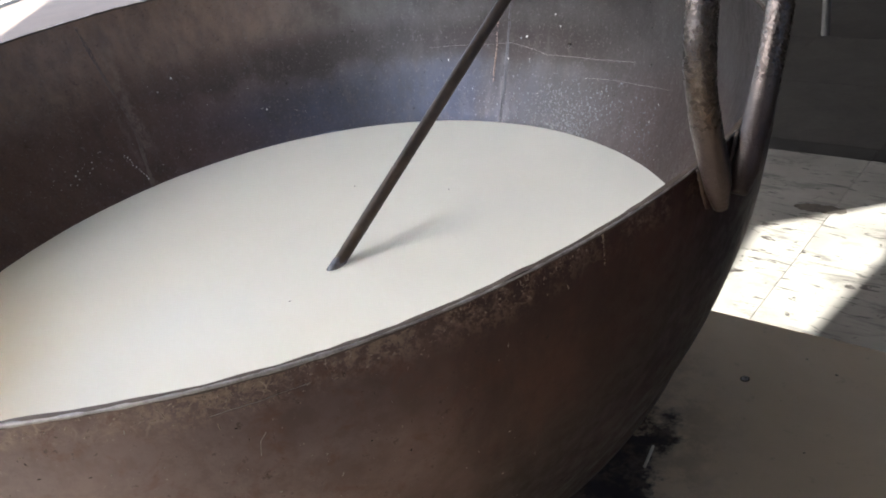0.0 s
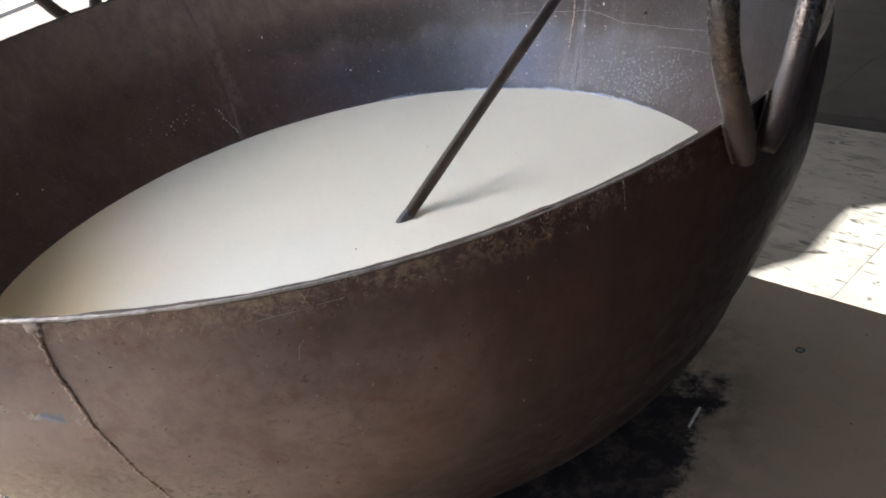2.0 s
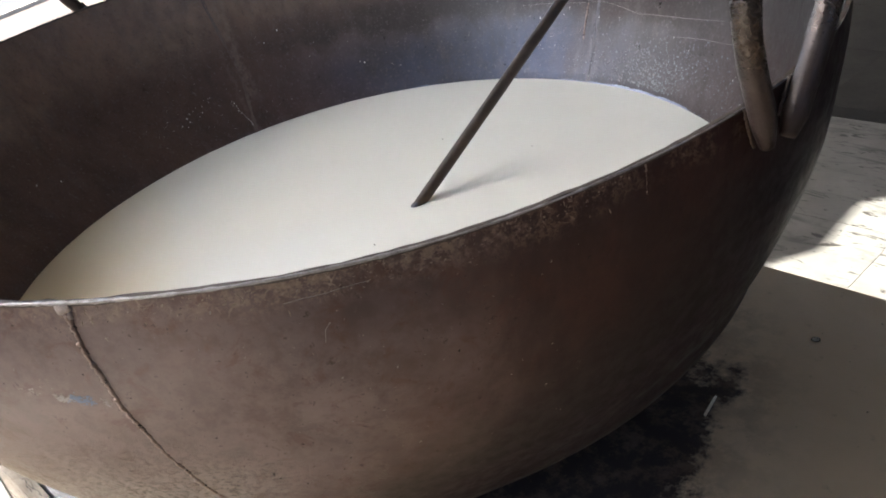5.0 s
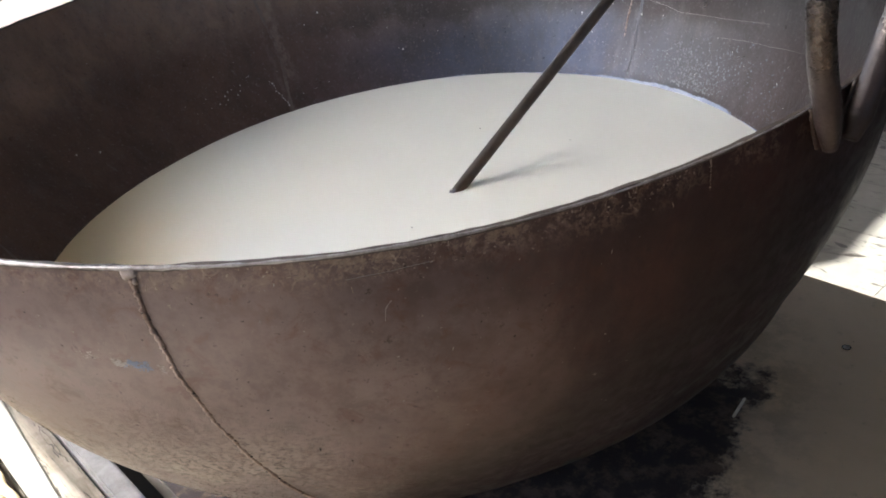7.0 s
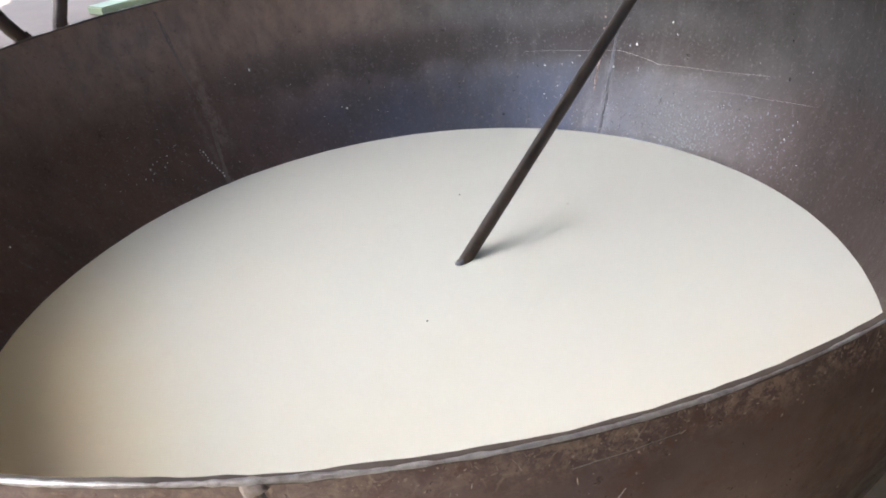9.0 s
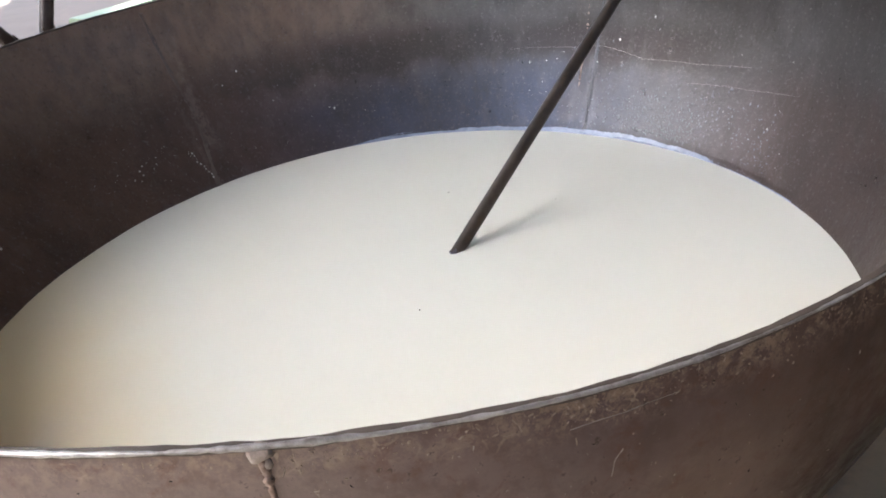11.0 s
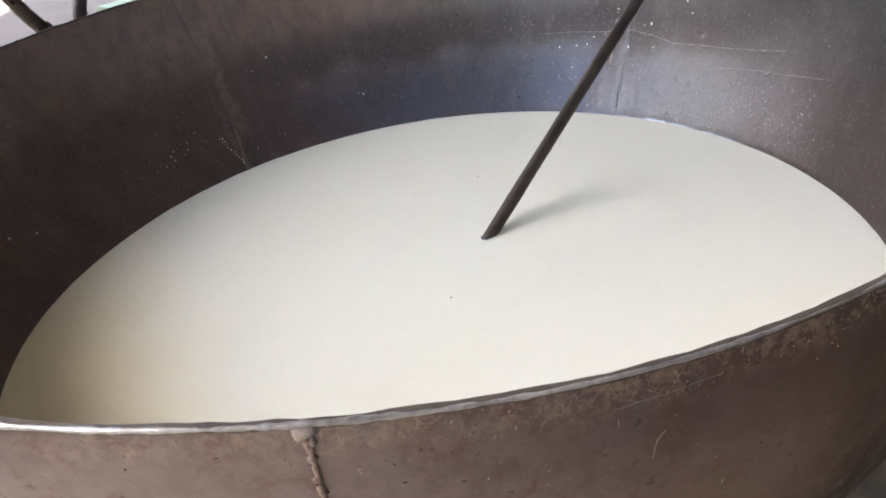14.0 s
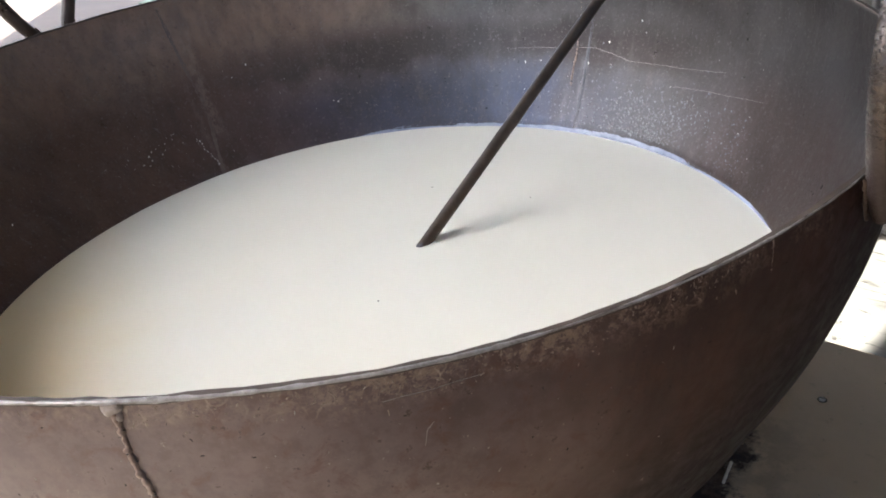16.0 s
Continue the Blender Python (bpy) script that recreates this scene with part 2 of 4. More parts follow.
def handle_iron():
    """Round bar rubbed bright by use, finely pitted, darker brown towards its feet."""
    m, t, b = mat("rubbed_bar_iron")
    v = coords(t)
    f, g, p = fbm(t, v, 240, 5, 0.7), fbm(t, v, 14, 5, 0.65, 0.4), fbm(t, v, 420, 3, 0.6)
    col = ramp(t, g, [(0.3, (0.070, 0.055, 0.048)), (0.7, (0.150, 0.125, 0.112))])
    col = mix(t, remap(t, f, 0.52, 0.66, 0.0, 0.6), col, (0.045, 0.033, 0.027))
    foot = remap(t, calc(t, "ADD", axis(t, 2), calc(t, "MULTIPLY", calc(t, "SUBTRACT", g, 0.5), 0.05)), 0.055, 0.005)
    col = mix(t, calc(t, "MULTIPLY", foot, 0.9), col, (0.034, 0.021, 0.018))
    t.links.new(col, b.inputs["Base Color"])
    t.links.new(remap(t, foot, 0.0, 1.0, 0.85, 0.25), b.inputs["Metallic"])
    t.links.new(calc(t, "ADD", remap(t, f, 0.35, 0.65, 0.15, 0.34), calc(t, "MULTIPLY", foot, 0.2)), b.inputs["Roughness"])
    bump(t, b, calc(t, "ADD", calc(t, "MULTIPLY", f, 0.6), calc(t, "MULTIPLY", p, 0.5)), 0.6, 0.0014)
    return m

def milk_mat():
    m, t, b = mat("fresh_milk")
    v = coords(t)
    big = fbm(t, v, 3, 3, 0.5, 0.8)
    col = ramp(t, big, [(0.3, (0.75, 0.75, 0.695)), (0.7, (0.78, 0.782, 0.73))])
    # warm bounced light painted yellow into one side of the milk
    warm_side = calc(t, "ADD", calc(t, "ADD", axis(t, 0), calc(t, "MULTIPLY", axis(t, 1), 0.25)), calc(t, "MULTIPLY", big, 0.12))
    col = mix(t, remap(t, warm_side, -0.19, -0.47, 0.0, 0.92), col, (0.89, 0.71, 0.42))
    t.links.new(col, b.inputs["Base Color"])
    b.inputs["Roughness"].default_value = 0.26
    b.inputs["Specular IOR Level"].default_value = 0.35
    bump(t, b, calc(t, "ADD", big, calc(t, "MULTIPLY", fbm(t, v, 14, 2), 0.2)), 0.12, 0.003)
    return m

def plain(name, c0, c1, scale, rough=0.6, metal=0.0, bumps=0.3, dist=0.002, kind="Object"):
    m, t, b = mat(name)
    v = coords(t, kind=kind)
    f, g = fbm(t, v, scale, 6, 0.65, 0.3), fbm(t, v, scale * 9, 4, 0.7)
    k = calc(t, "ADD", calc(t, "MULTIPLY", f, 0.7), calc(t, "MULTIPLY", g, 0.3))
    t.links.new(ramp(t, k, [(0.35, c0), (0.65, c1)]), b.inputs["Base Color"])
    b.inputs["Roughness"].default_value = rough
    b.inputs["Metallic"].default_value = metal
    bump(t, b, k, bumps, dist)
    return m

def sheet_mat():
    m, t, b = mat("stained_steel_sheet")
    v = coords(t)
    big, fine = fbm(t, v, 3.5, 5, 0.6, 0.6), fbm(t, v, 45, 5, 0.65)
    col = ramp(t, big, [(0.3, (0.65, 0.485, 0.310)), (0.7, (0.79, 0.610, 0.410))])
    col = mix(t, remap(t, fine, 0.6, 0.8, 0, 0.4), col, (0.07, 0.055, 0.045))
    s = t.nodes.new("ShaderNodeSeparateXYZ")
    t.links.new(v, s.inputs[0])
    dx, dy = calc(t, "ADD", s.outputs[0], 0.03), calc(t, "ADD", s.outputs[1], 0.03)
    r = calc(t, "SQRT", calc(t, "ADD", calc(t, "MULTIPLY", dx, dx), calc(t, "MULTIPLY", dy, dy)))
    # wet black spill with a ragged edge round the foot of the pan
    edge = calc(t, "ADD", r, calc(t, "MULTIPLY", calc(t, "SUBTRACT", fbm(t, v, 7, 8, 0.72, 0.0), 0.5), 0.27))
    wet = remap(t, edge, 0.484, 0.456)
    halo = calc(t, "MULTIPLY", remap(t, edge, 0.600, 0.480), remap(t, fbm(t, v, 22, 6, 0.7), 0.38, 0.60))
    col = mix(t, calc(t, "MULTIPLY", halo, 0.35), col, (0.13, 0.09, 0.06))
    col = mix(t, remap(t, fbm(t, v, 70, 2, 0.5), 0.74, 0.78), col, (0.06, 0.045, 0.035))
    col = mix(t, wet, col, mix(t, remap(t, fbm(t, v, 30, 6, 0.75), 0.45, 0.65), (0.070, 0.058, 0.058), (0.20, 0.152, 0.12)))
    t.links.new(col, b.inputs["Base Color"])
    b.inputs["Metallic"].default_value = 0.1
    t.links.new(mix(t, wet, calc(t, "ADD", calc(t, "MULTIPLY", fine, 0.2), 0.50), 0.22), b.inputs["Roughness"])
    bump(t, b, calc(t, "ADD", big, calc(t, "MULTIPLY", fine, 0.2)), 0.25, 0.002)
    return m

def marble_mat():
    m, t, b = mat("veined_marble")
    v = coords(t, kind="Object")
    oi = t.nodes.new("ShaderNodeObjectInfo")
    add = t.nodes.new("ShaderNodeVectorMath")
    add.operation = "ADD"
    t.links.new(v, add.inputs[0])
    comb = t.nodes.new("ShaderNodeCombineXYZ")
    t.links.new(calc(t, "MULTIPLY", oi.outputs["Random"], 37.0), comb.inputs[0])
    t.links.new(comb.outputs[0], add.inputs[1])
    w = add.outputs[0]
    mp = t.nodes.new("ShaderNodeMapping")
    mp.inputs["Rotation"].default_value = (0, 0, 0.75)
    mp.inputs["Scale"].default_value = (1.0, 4.0, 1)
    t.links.new(w, mp.inputs["Vector"])
    vein, cloud, spot = fbm(t, mp.outputs[0], 4, 8, 0.65, 1.2), fbm(t, w, 5, 4), fbm(t, mp.outputs[0], 8, 6, 0.65, 1.4)
    col = ramp(t, cloud, [(0.3, (0.125, 0.115, 0.100)), (0.7, (0.19, 0.178, 0.158))])
    col = mix(t, remap(t, vein, 0.52, 0.66, 0, 0.8), col, (0.055, 0.049, 0.044))
    col = mix(t, remap(t, spot, 0.585, 0.63), col, (0.026, 0.021, 0.018))
    col = mix(t, remap(t, fbm(t, mp.outputs[0], 21, 5, 0.7, 0.5), 0.63, 0.68), col, (0.03, 0.025, 0.022))
    t.links.new(col, b.inputs["Base Color"])
    b.inputs["Roughness"].default_value = 0.42
    bump(t, b, vein, 0.2, 0.001)
    return m

def cracked_wood():
    m, t, b = mat("cracked_board")
    g = fbm(t, coords(t, (3, 34, 3)), 3, 6, 0.65, 0.4)
    crack = remap(t, fbm(t, coords(t, (2.0, 26, 2)), 2.2, 4, 0.55, 0.8), 0.485, 0.50)
    back = remap(t, fbm(t, coords(t, (2.0, 26, 2)), 2.2, 4, 0.55, 0.8), 0.515, 0.50)
    col = ramp(t, g, [(0.3, (0.15, 0.125, 0.095)), (0.7, (0.30, 0.265, 0.215))])
    col = mix(t, remap(t, fbm(t, coords(t), 22, 5, 0.7), 0.45, 0.65, 0.0, 0.6), col, (0.13, 0.10, 0.07))
    col = mix(t, calc(t, "MULTIPLY", crack, back), col, (0.03, 0.024, 0.018))
    t.links.new(col, b.inputs["Base Color"])
    b.inputs["Roughness"].default_value = 0.75
    bump(t, b, g, 0.4, 0.002)
    return m

IRON_OUT, IRON_IN = iron_outside(), iron_inside()
LIP = iron_bar("worn_lip_iron", (0.16, 0.14, 0.13), (0.62, 0.58, 0.57), 0.5, (0.3, 0.5), 150)
HANDLE = handle_iron()
DARK_LIP = iron_bar("dark_lip_iron", (0.055, 0.041, 0.032), (0.13, 0.10, 0.08), 0.1, (0.6, 0.75), 60)
WELD = iron_bar("weld_bead", (0.16, 0.098, 0.074), (0.46, 0.35, 0.29), 0.1, (0.4, 0.6), 260)
LUMP = iron_bar("slag_lump", (0.22, 0.165, 0.14), (0.50, 0.42, 0.37), 0.2, (0.4, 0.6), 400)
WELD_FOOT = iron_bar("rusty_weld", (0.022, 0.014, 0.010), (0.095, 0.062, 0.045), 0.3, (0.4, 0.6), 200)
WELD_IN = iron_bar("ground_weld", (0.070, 0.068, 0.074), (0.155, 0.150, 0.158), 0.5, (0.35, 0.55), 60)
WELD_BROWN = iron_bar("burnt_weld", (0.10, 0.076, 0.063), (0.185, 0.145, 0.122), 0.15, (0.45, 0.6), 30)
ROD_IRON = iron_bar("stirring_rod_iron", (0.034, 0.027, 0.022), (0.085, 0.068, 0.057), 0.5, (0.35, 0.55), 60)
MILK = milk_mat()
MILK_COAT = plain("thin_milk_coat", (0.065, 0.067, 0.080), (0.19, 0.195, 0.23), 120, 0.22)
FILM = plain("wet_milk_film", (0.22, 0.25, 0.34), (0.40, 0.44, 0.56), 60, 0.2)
BEAD = plain("milky_bead", (0.085, 0.088, 0.098), (0.30, 0.31, 0.33), 300, 0.06)
SHEET = sheet_mat()
MARBLE = marble_mat()
# darker copy of the floor stone, paints in shade past the black strip
SHADED_SLAB = plain("shaded_slab_stone", (0.008, 0.007, 0.006), (0.046, 0.041, 0.036), 4.5, 0.5)
BLACK_STONE = plain("black_stone", (0.006, 0.005, 0.005), (0.014, 0.013, 0.012), 12, 0.5)
SCREW = iron_bar("screw_steel", (0.16, 0.13, 0.10), (0.80, 0.72, 0.62), 0.1, (0.3, 0.5), 200)
CHALK = plain("dry_milk", (0.60, 0.58, 0.54), (0.78, 0.76, 0.72), 60, 0.7)
SCRATCH = plain("bare_scratch", (0.19, 0.17, 0.155), (0.40, 0.37, 0.345), 90, 0.5, 0.4)
FLAKE = plain("flaking_scale", (0.15, 0.105, 0.078), (0.34, 0.265, 0.205), 200, 0.6)
STRAW = plain("dry_straw", (0.26, 0.205, 0.13), (0.42, 0.34, 0.23), 40, 0.8)
PALE_WOOD = plain("pale_wood", (0.78, 0.70, 0.56), (0.90, 0.84, 0.72), 40, 0.7)
LIME = plain("limewash", (0.20, 0.19, 0.19), (0.34, 0.33, 0.33), 18, 0.75)
WHITE_BOARD = plain("white_painted_board", (0.20, 0.185, 0.155), (0.36, 0.335, 0.29), 10, 0.6)
STAINED = cracked_wood()
FLAT_BLACK = plain("flat_black", (0.006, 0.005, 0.005), (0.018, 0.016, 0.015), 15, 0.9)
DIRT = plain("dark_ash_ground", (0.03, 0.024, 0.018), (0.075, 0.06, 0.045), 10, 0.95)
CEMENT = plain("grey_cement", (0.18, 0.166, 0.14), (0.25, 0.232, 0.20), 6, 0.8)
PLASTER = plain("old_plaster", (0.10, 0.09, 0.075), (0.17, 0.15, 0.13), 2.5, 0.85)
TIN = plain("tin_roofing", (0.06, 0.055, 0.05), (0.12, 0.11, 0.10), 2.0, 0.6, 0.2)
YARD = plain("grey_tarmac", (0.024, 0.023, 0.022), (0.036, 0.034, 0.032), 3, 0.85)
YARD_CEMENT = plain("yard_cement", (0.064, 0.046, 0.034), (0.088, 0.063, 0.048), 1.5, 0.85)
PALE_KERB = plain("pale_kerb", (0.24, 0.21, 0.17), (0.34, 0.30, 0.25), 8, 0.8)
MINT = plain("mint_paint", (0.088, 0.112, 0.062), (0.115, 0.145, 0.085), 5, 0.6)
BLUE_PAINT = plain("blue_paint", (0.09, 0.12, 0.19), (0.18, 0.22, 0.30), 30, 0.6)

# ---- mesh helpers ----
def part(name, bm, material, parent, label=""):
    me = bpy.data.meshes.new(name)
    bm.normal_update()
    bm.to_mesh(me)
    bm.free()
    me.materials.append(material)
    ob = new(name, me)
    if parent is not None:
        ob.parent = parent
    if label:
        tagged(ob, label)
    return ob

def empty(name, m=None):
    ob = new(name)
    if m is not None:
        ob.matrix_world = m
    return ob

def smooth(ob):
    for p in ob.data.polygons:
        p.use_smooth = True
    return ob

def box(bm, lo, hi, bevel=0.0):
    r = bmesh.ops.create_cube(bm, size=1.0)
    vs = r["verts"]
    for v in vs:
        v.co = Vector([lo[i] + (v.co[i] + 0.5) * (hi[i] - lo[i]) for i in range(3)])
    if bevel:
        es = list({e for v in vs for e in v.link_edges})
        bmesh.ops.bevel(bm, geom=es, offset=bevel, segments=2, affect="EDGES")
    return bm

def tube(bm, pts, radii, sides=14, cap=True, squash=None):
    """A tube along points, with its own radius at each."""
    rings, prev = [], None
    for i, p in enumerate(pts):
        a, b = pts[max(0, i - 1)], pts[min(len(pts) - 1, i + 1)]
        d = (b - a).normalized()
        u = prev - d * prev.dot(d) if prev is not None else d.orthogonal()
        u.normalize()
        prev = u
        w = d.cross(u)
        r = radii[i] if hasattr(radii, "__len__") else radii
        rings.append([bm.verts.new(p + (u * math.cos(k * math.tau / sides) + w * math.sin(k * math.tau / sides)) * r) for k in range(sides)])
    for A, B in zip(rings, rings[1:]):
        for k in range(sides):
            bm.faces.new((A[k], A[(k + 1) % sides], B[(k + 1) % sides], B[k]))
    if cap:
        bm.faces.new(rings[0][::-1])
        bm.faces.new(rings[-1])
    return bm

# ---- the pan: a beaten iron bowl, rim and walls bent to fit the camera's view ----
CX, CY, RIM_Z, MILK_Z, DEEP = -0.0432, 0.0053, 0.5204, 0.260, 0.519

def rim_r(a):
    d = (a + math.pi) % math.tau - math.pi + math.radians(14)
    return 0.600 + 0.0054 * math.cos(2 * a) + 0.0005 * math.cos(3 * a) - 0.0036 * math.sin(3 * a) - 0.010 * math.exp(-(d / math.radians(20)) ** 2)

def rim_z(a):
    r = rim_r(a)
    return RIM_Z + 0.0107 * r * math.cos(a) + 0.005 * r * math.sin(a) - 0.0027 * math.sin(2 * a) + 0.0042 * math.cos(3 * a) - 0.0041 * math.sin(3 * a) - 0.0052 * math.exp(-(((a + math.pi) % math.tau - math.pi + math.radians(78)) / math.radians(20)) ** 2)

def milk_r(a):
    return 0.4963 - 0.0116 * math.cos(2 * a) + 0.0155 * math.sin(2 * a) - 0.0013 * math.cos(3 * a) - 0.0039 * math.sin(3 * a)

def inner(a, z):
    """A point of the inner wall at angle a and height z."""
    top = rim_z(a)
    if z >= MILK_Z:
        v = min(1.0, max(0.0, (top - z) / (top - MILK_Z)))
        r = rim_r(a) - 0.0036
        r += (milk_r(a) - r) * v ** 1.6
        cx, cy = CX * (1 - v), CY * (1 - v)
    else:
        u = (MILK_Z - z) / (MILK_Z - 0.02)
        r = milk_r(a) * max(0.0, 1 - u ** 1.9) ** 0.6
        cx, cy = -0.01 * u, -0.02 * u
    return Vector((cx + r * math.cos(a), cy + r * math.sin(a), z))

def outer(a, z):
    top = rim_z(a)
    u = min(1.0, max(0.0, (top - z) / (top - (RIM_Z - DEEP))))
    r = 0.595 * max(0.0, 1 - u ** 1.785) ** (1 / 2.389)
    r += 0.006 * math.exp(-((((a + math.pi) % math.tau) - math.pi + math.radians(20)) / math.radians(28)) ** 2) * min(1.0, u * 4) * max(0.0, 1.3 - 1.9 * u)
    d = top - z
    k = max(0.0, 1 - d / 0.09)
    r += (rim_r(a) - 0.595) * k * k * (3 - 2 * k)
    p = Vector((CX + 0.012 * u + r * math.cos(a), CY - 0.033 * u + r * math.sin(a), z))
    if z > 0.03:
        q = inner(a, z)
        s = Vector((math.cos(a), math.sin(a), 0))
        gap = (p - q).dot(s)
        d = math.degrees(a) % 360
        full = min(1.0, max(0.0, ((d if d < 250 else d - 360) - 30) / 25), max(0.0, (205 - d) / 30) if d < 250 else 1.0)
        need = 0.0019 + 0.022 * full * math.exp(-((z - 0.25) / 0.06) ** 4)
        if gap < need:
            p += s * (need - gap)
    return p

SEAMS = [math.radians(d) for d in (-97.9, -26, 47.8, 119.8, 193)]

def bowl_shell(bm, wall, lo, hi, rows, flip, dent, n=240):
    rnd = random.Random(4)
    ph = [rnd.uniform(0, math.tau) for _ in range(8)]
    rings = []
    for j in range(rows + 1):
        v = j / rows
        ring = []
        for i in range(n):
            a = i * math.tau / n
            top = rim_z(a) if hi is None else hi
            z = top + (lo - top) * v
            p = wall(a, z)
            k = dent * min(1.0, v * 6) * (math.sin(5 * a + ph[0] + 9 * z) + math.sin(9 * a + ph[1] - 23 * z) * 0.6 + math.sin(14 * a + ph[2] + 31 * z) * 0.4)
            ring.append(bm.verts.new(p + Vector((math.cos(a), math.sin(a), 0)) * k))
        rings.append(ring)
    for A, B in zip(rings, rings[1:]):
        for i in range(n):
            f = (A[i], A[(i + 1) % n], B[(i + 1) % n], B[i])
            bm.faces.new(f if flip else f[::-1])
    bm.faces.new(rings[-1] if flip else rings[-1][::-1])

def weld_bead(angle, wall, z0, z1, thick, out, seed):
    rnd = random.Random(seed)
    bm = bmesh.new()
    n = 260
    pts, rad = [], []
    for i in range(n + 1):
        z = z0 + (z1 - z0) * i / n
        a = angle + math.radians(3.7) * (max(0.0, 0.51 - z) / 0.264) ** 1.5 + (0.001 * math.sin(i * 0.23) + rnd.uniform(-0.001, 0.001))
        p = wall(a, z)
        pts.append(p + Vector((math.cos(a), math.sin(a), -0.3)) * out)
        rad.append(thick * (0.45 + 0.75 * abs(math.sin(i * 1.13 + math.sin(i * 0.31))) * rnd.uniform(0.5, 1.2) + rnd.uniform(-0.1, 0.5)))
    return tube(bm, pts, rad, 8)

def seam_ribbon(angle, seed):
    """A low ground-off weld on the inner wall, as a shallow uneven ridge that wanders and tapers."""
    rnd = random.Random(seed)
    bm, rows = bmesh.new(), []
    top, ph = rim_z(angle), rnd.uniform(0, 6)
    for i in range(91):
        z = top - 0.012 - i * (top - 0.266) / 90
        lean = 0.055 * max(0.0, (0.36 - z) / 0.10) ** 1.3 if angle > 1.5 else 0.045 * (0.39 - z) / 0.11
        w = 0.0065 * (0.6 + 0.5 * abs(math.sin(i * 0.17 + ph)) + 0.35 * rnd.random())
        row = []
        for k, h in ((-1, -0.0008), (-0.5, 0.0004), (-0.15, -0.0001), (0.2, 0.0005), (0.6, 0.0002), (1, -0.0008)):
            a = angle + lean + k * w + rnd.uniform(-0.0012, 0.0012)
            row.append(bm.verts.new(inner(a, z) - Vector((math.cos(a), math.sin(a), 0)) * (h + rnd.uniform(-0.0003, 0.0002))))
        rows.append(row)
    for A, B in zip(rows, rows[1:]):
        for k in range(5):
            bm.faces.new((A[k], A[k + 1], B[k + 1], B[k]))
    return bm

def handle_loop(side):
    """Teardrop of round bar in a plane along the wall; local x along the rim, z up."""
    ctrl = [(-0.036, -0.032), (-0.047, 0.005), (-0.058, 0.035), (-0.066, 0.07), (-0.064, 0.105), (-0.054, 0.137), (-0.030, 0.162), (0.010, 0.174),
            (0.050, 0.163), (0.073, 0.130), (0.070, 0.092), (0.053, 0.052), (0.031, 0.014), (0.010, -0.014), (-0.006, -0.036)]
    P = [Vector((x * side, 0.0, z)) for x, z in ctrl]
    pts = []
    for i in range(len(P) - 1):
        a, b, c, d = P[max(0, i - 1)], P[i], P[i + 1], P[min(len(P) - 1, i + 2)]
        for k in range(6):
            s = k / 6
            pts.append(0.5 * ((2 * b) + (c - a) * s + (2 * a - 5 * b + 4 * c - d) * s * s + (3 * b - a - 3 * c + d) * s ** 3))
    pts.append(P[-1])
    rnd = random.Random(9)
    rad = [0.0101 * (1 + rnd.uniform(-0.025, 0.025)) for _ in pts]
    for k in range(4):
        rad[k] *= 0.55 + 0.11 * k
        rad[-1 - k] *= 0.55 + 0.11 * k
    return tube(bmesh.new(), pts, rad, 20)

def blob_bm(bm, centre, r, seed, flat=0.5, normal=None, stretch=1.0):
    rnd = random.Random(seed)
    res = bmesh.ops.create_icosphere(bm, subdivisions=2, radius=r)
    q = normal.to_track_quat("Z", "Y") if normal is not None else None
    for v in res["verts"]:
        c = v.co * (1 + rnd.uniform(-0.18, 0.18))
        c.z *= flat
        c.x *= stretch
        v.co = centre + (q @ c if q else c)
    return bm

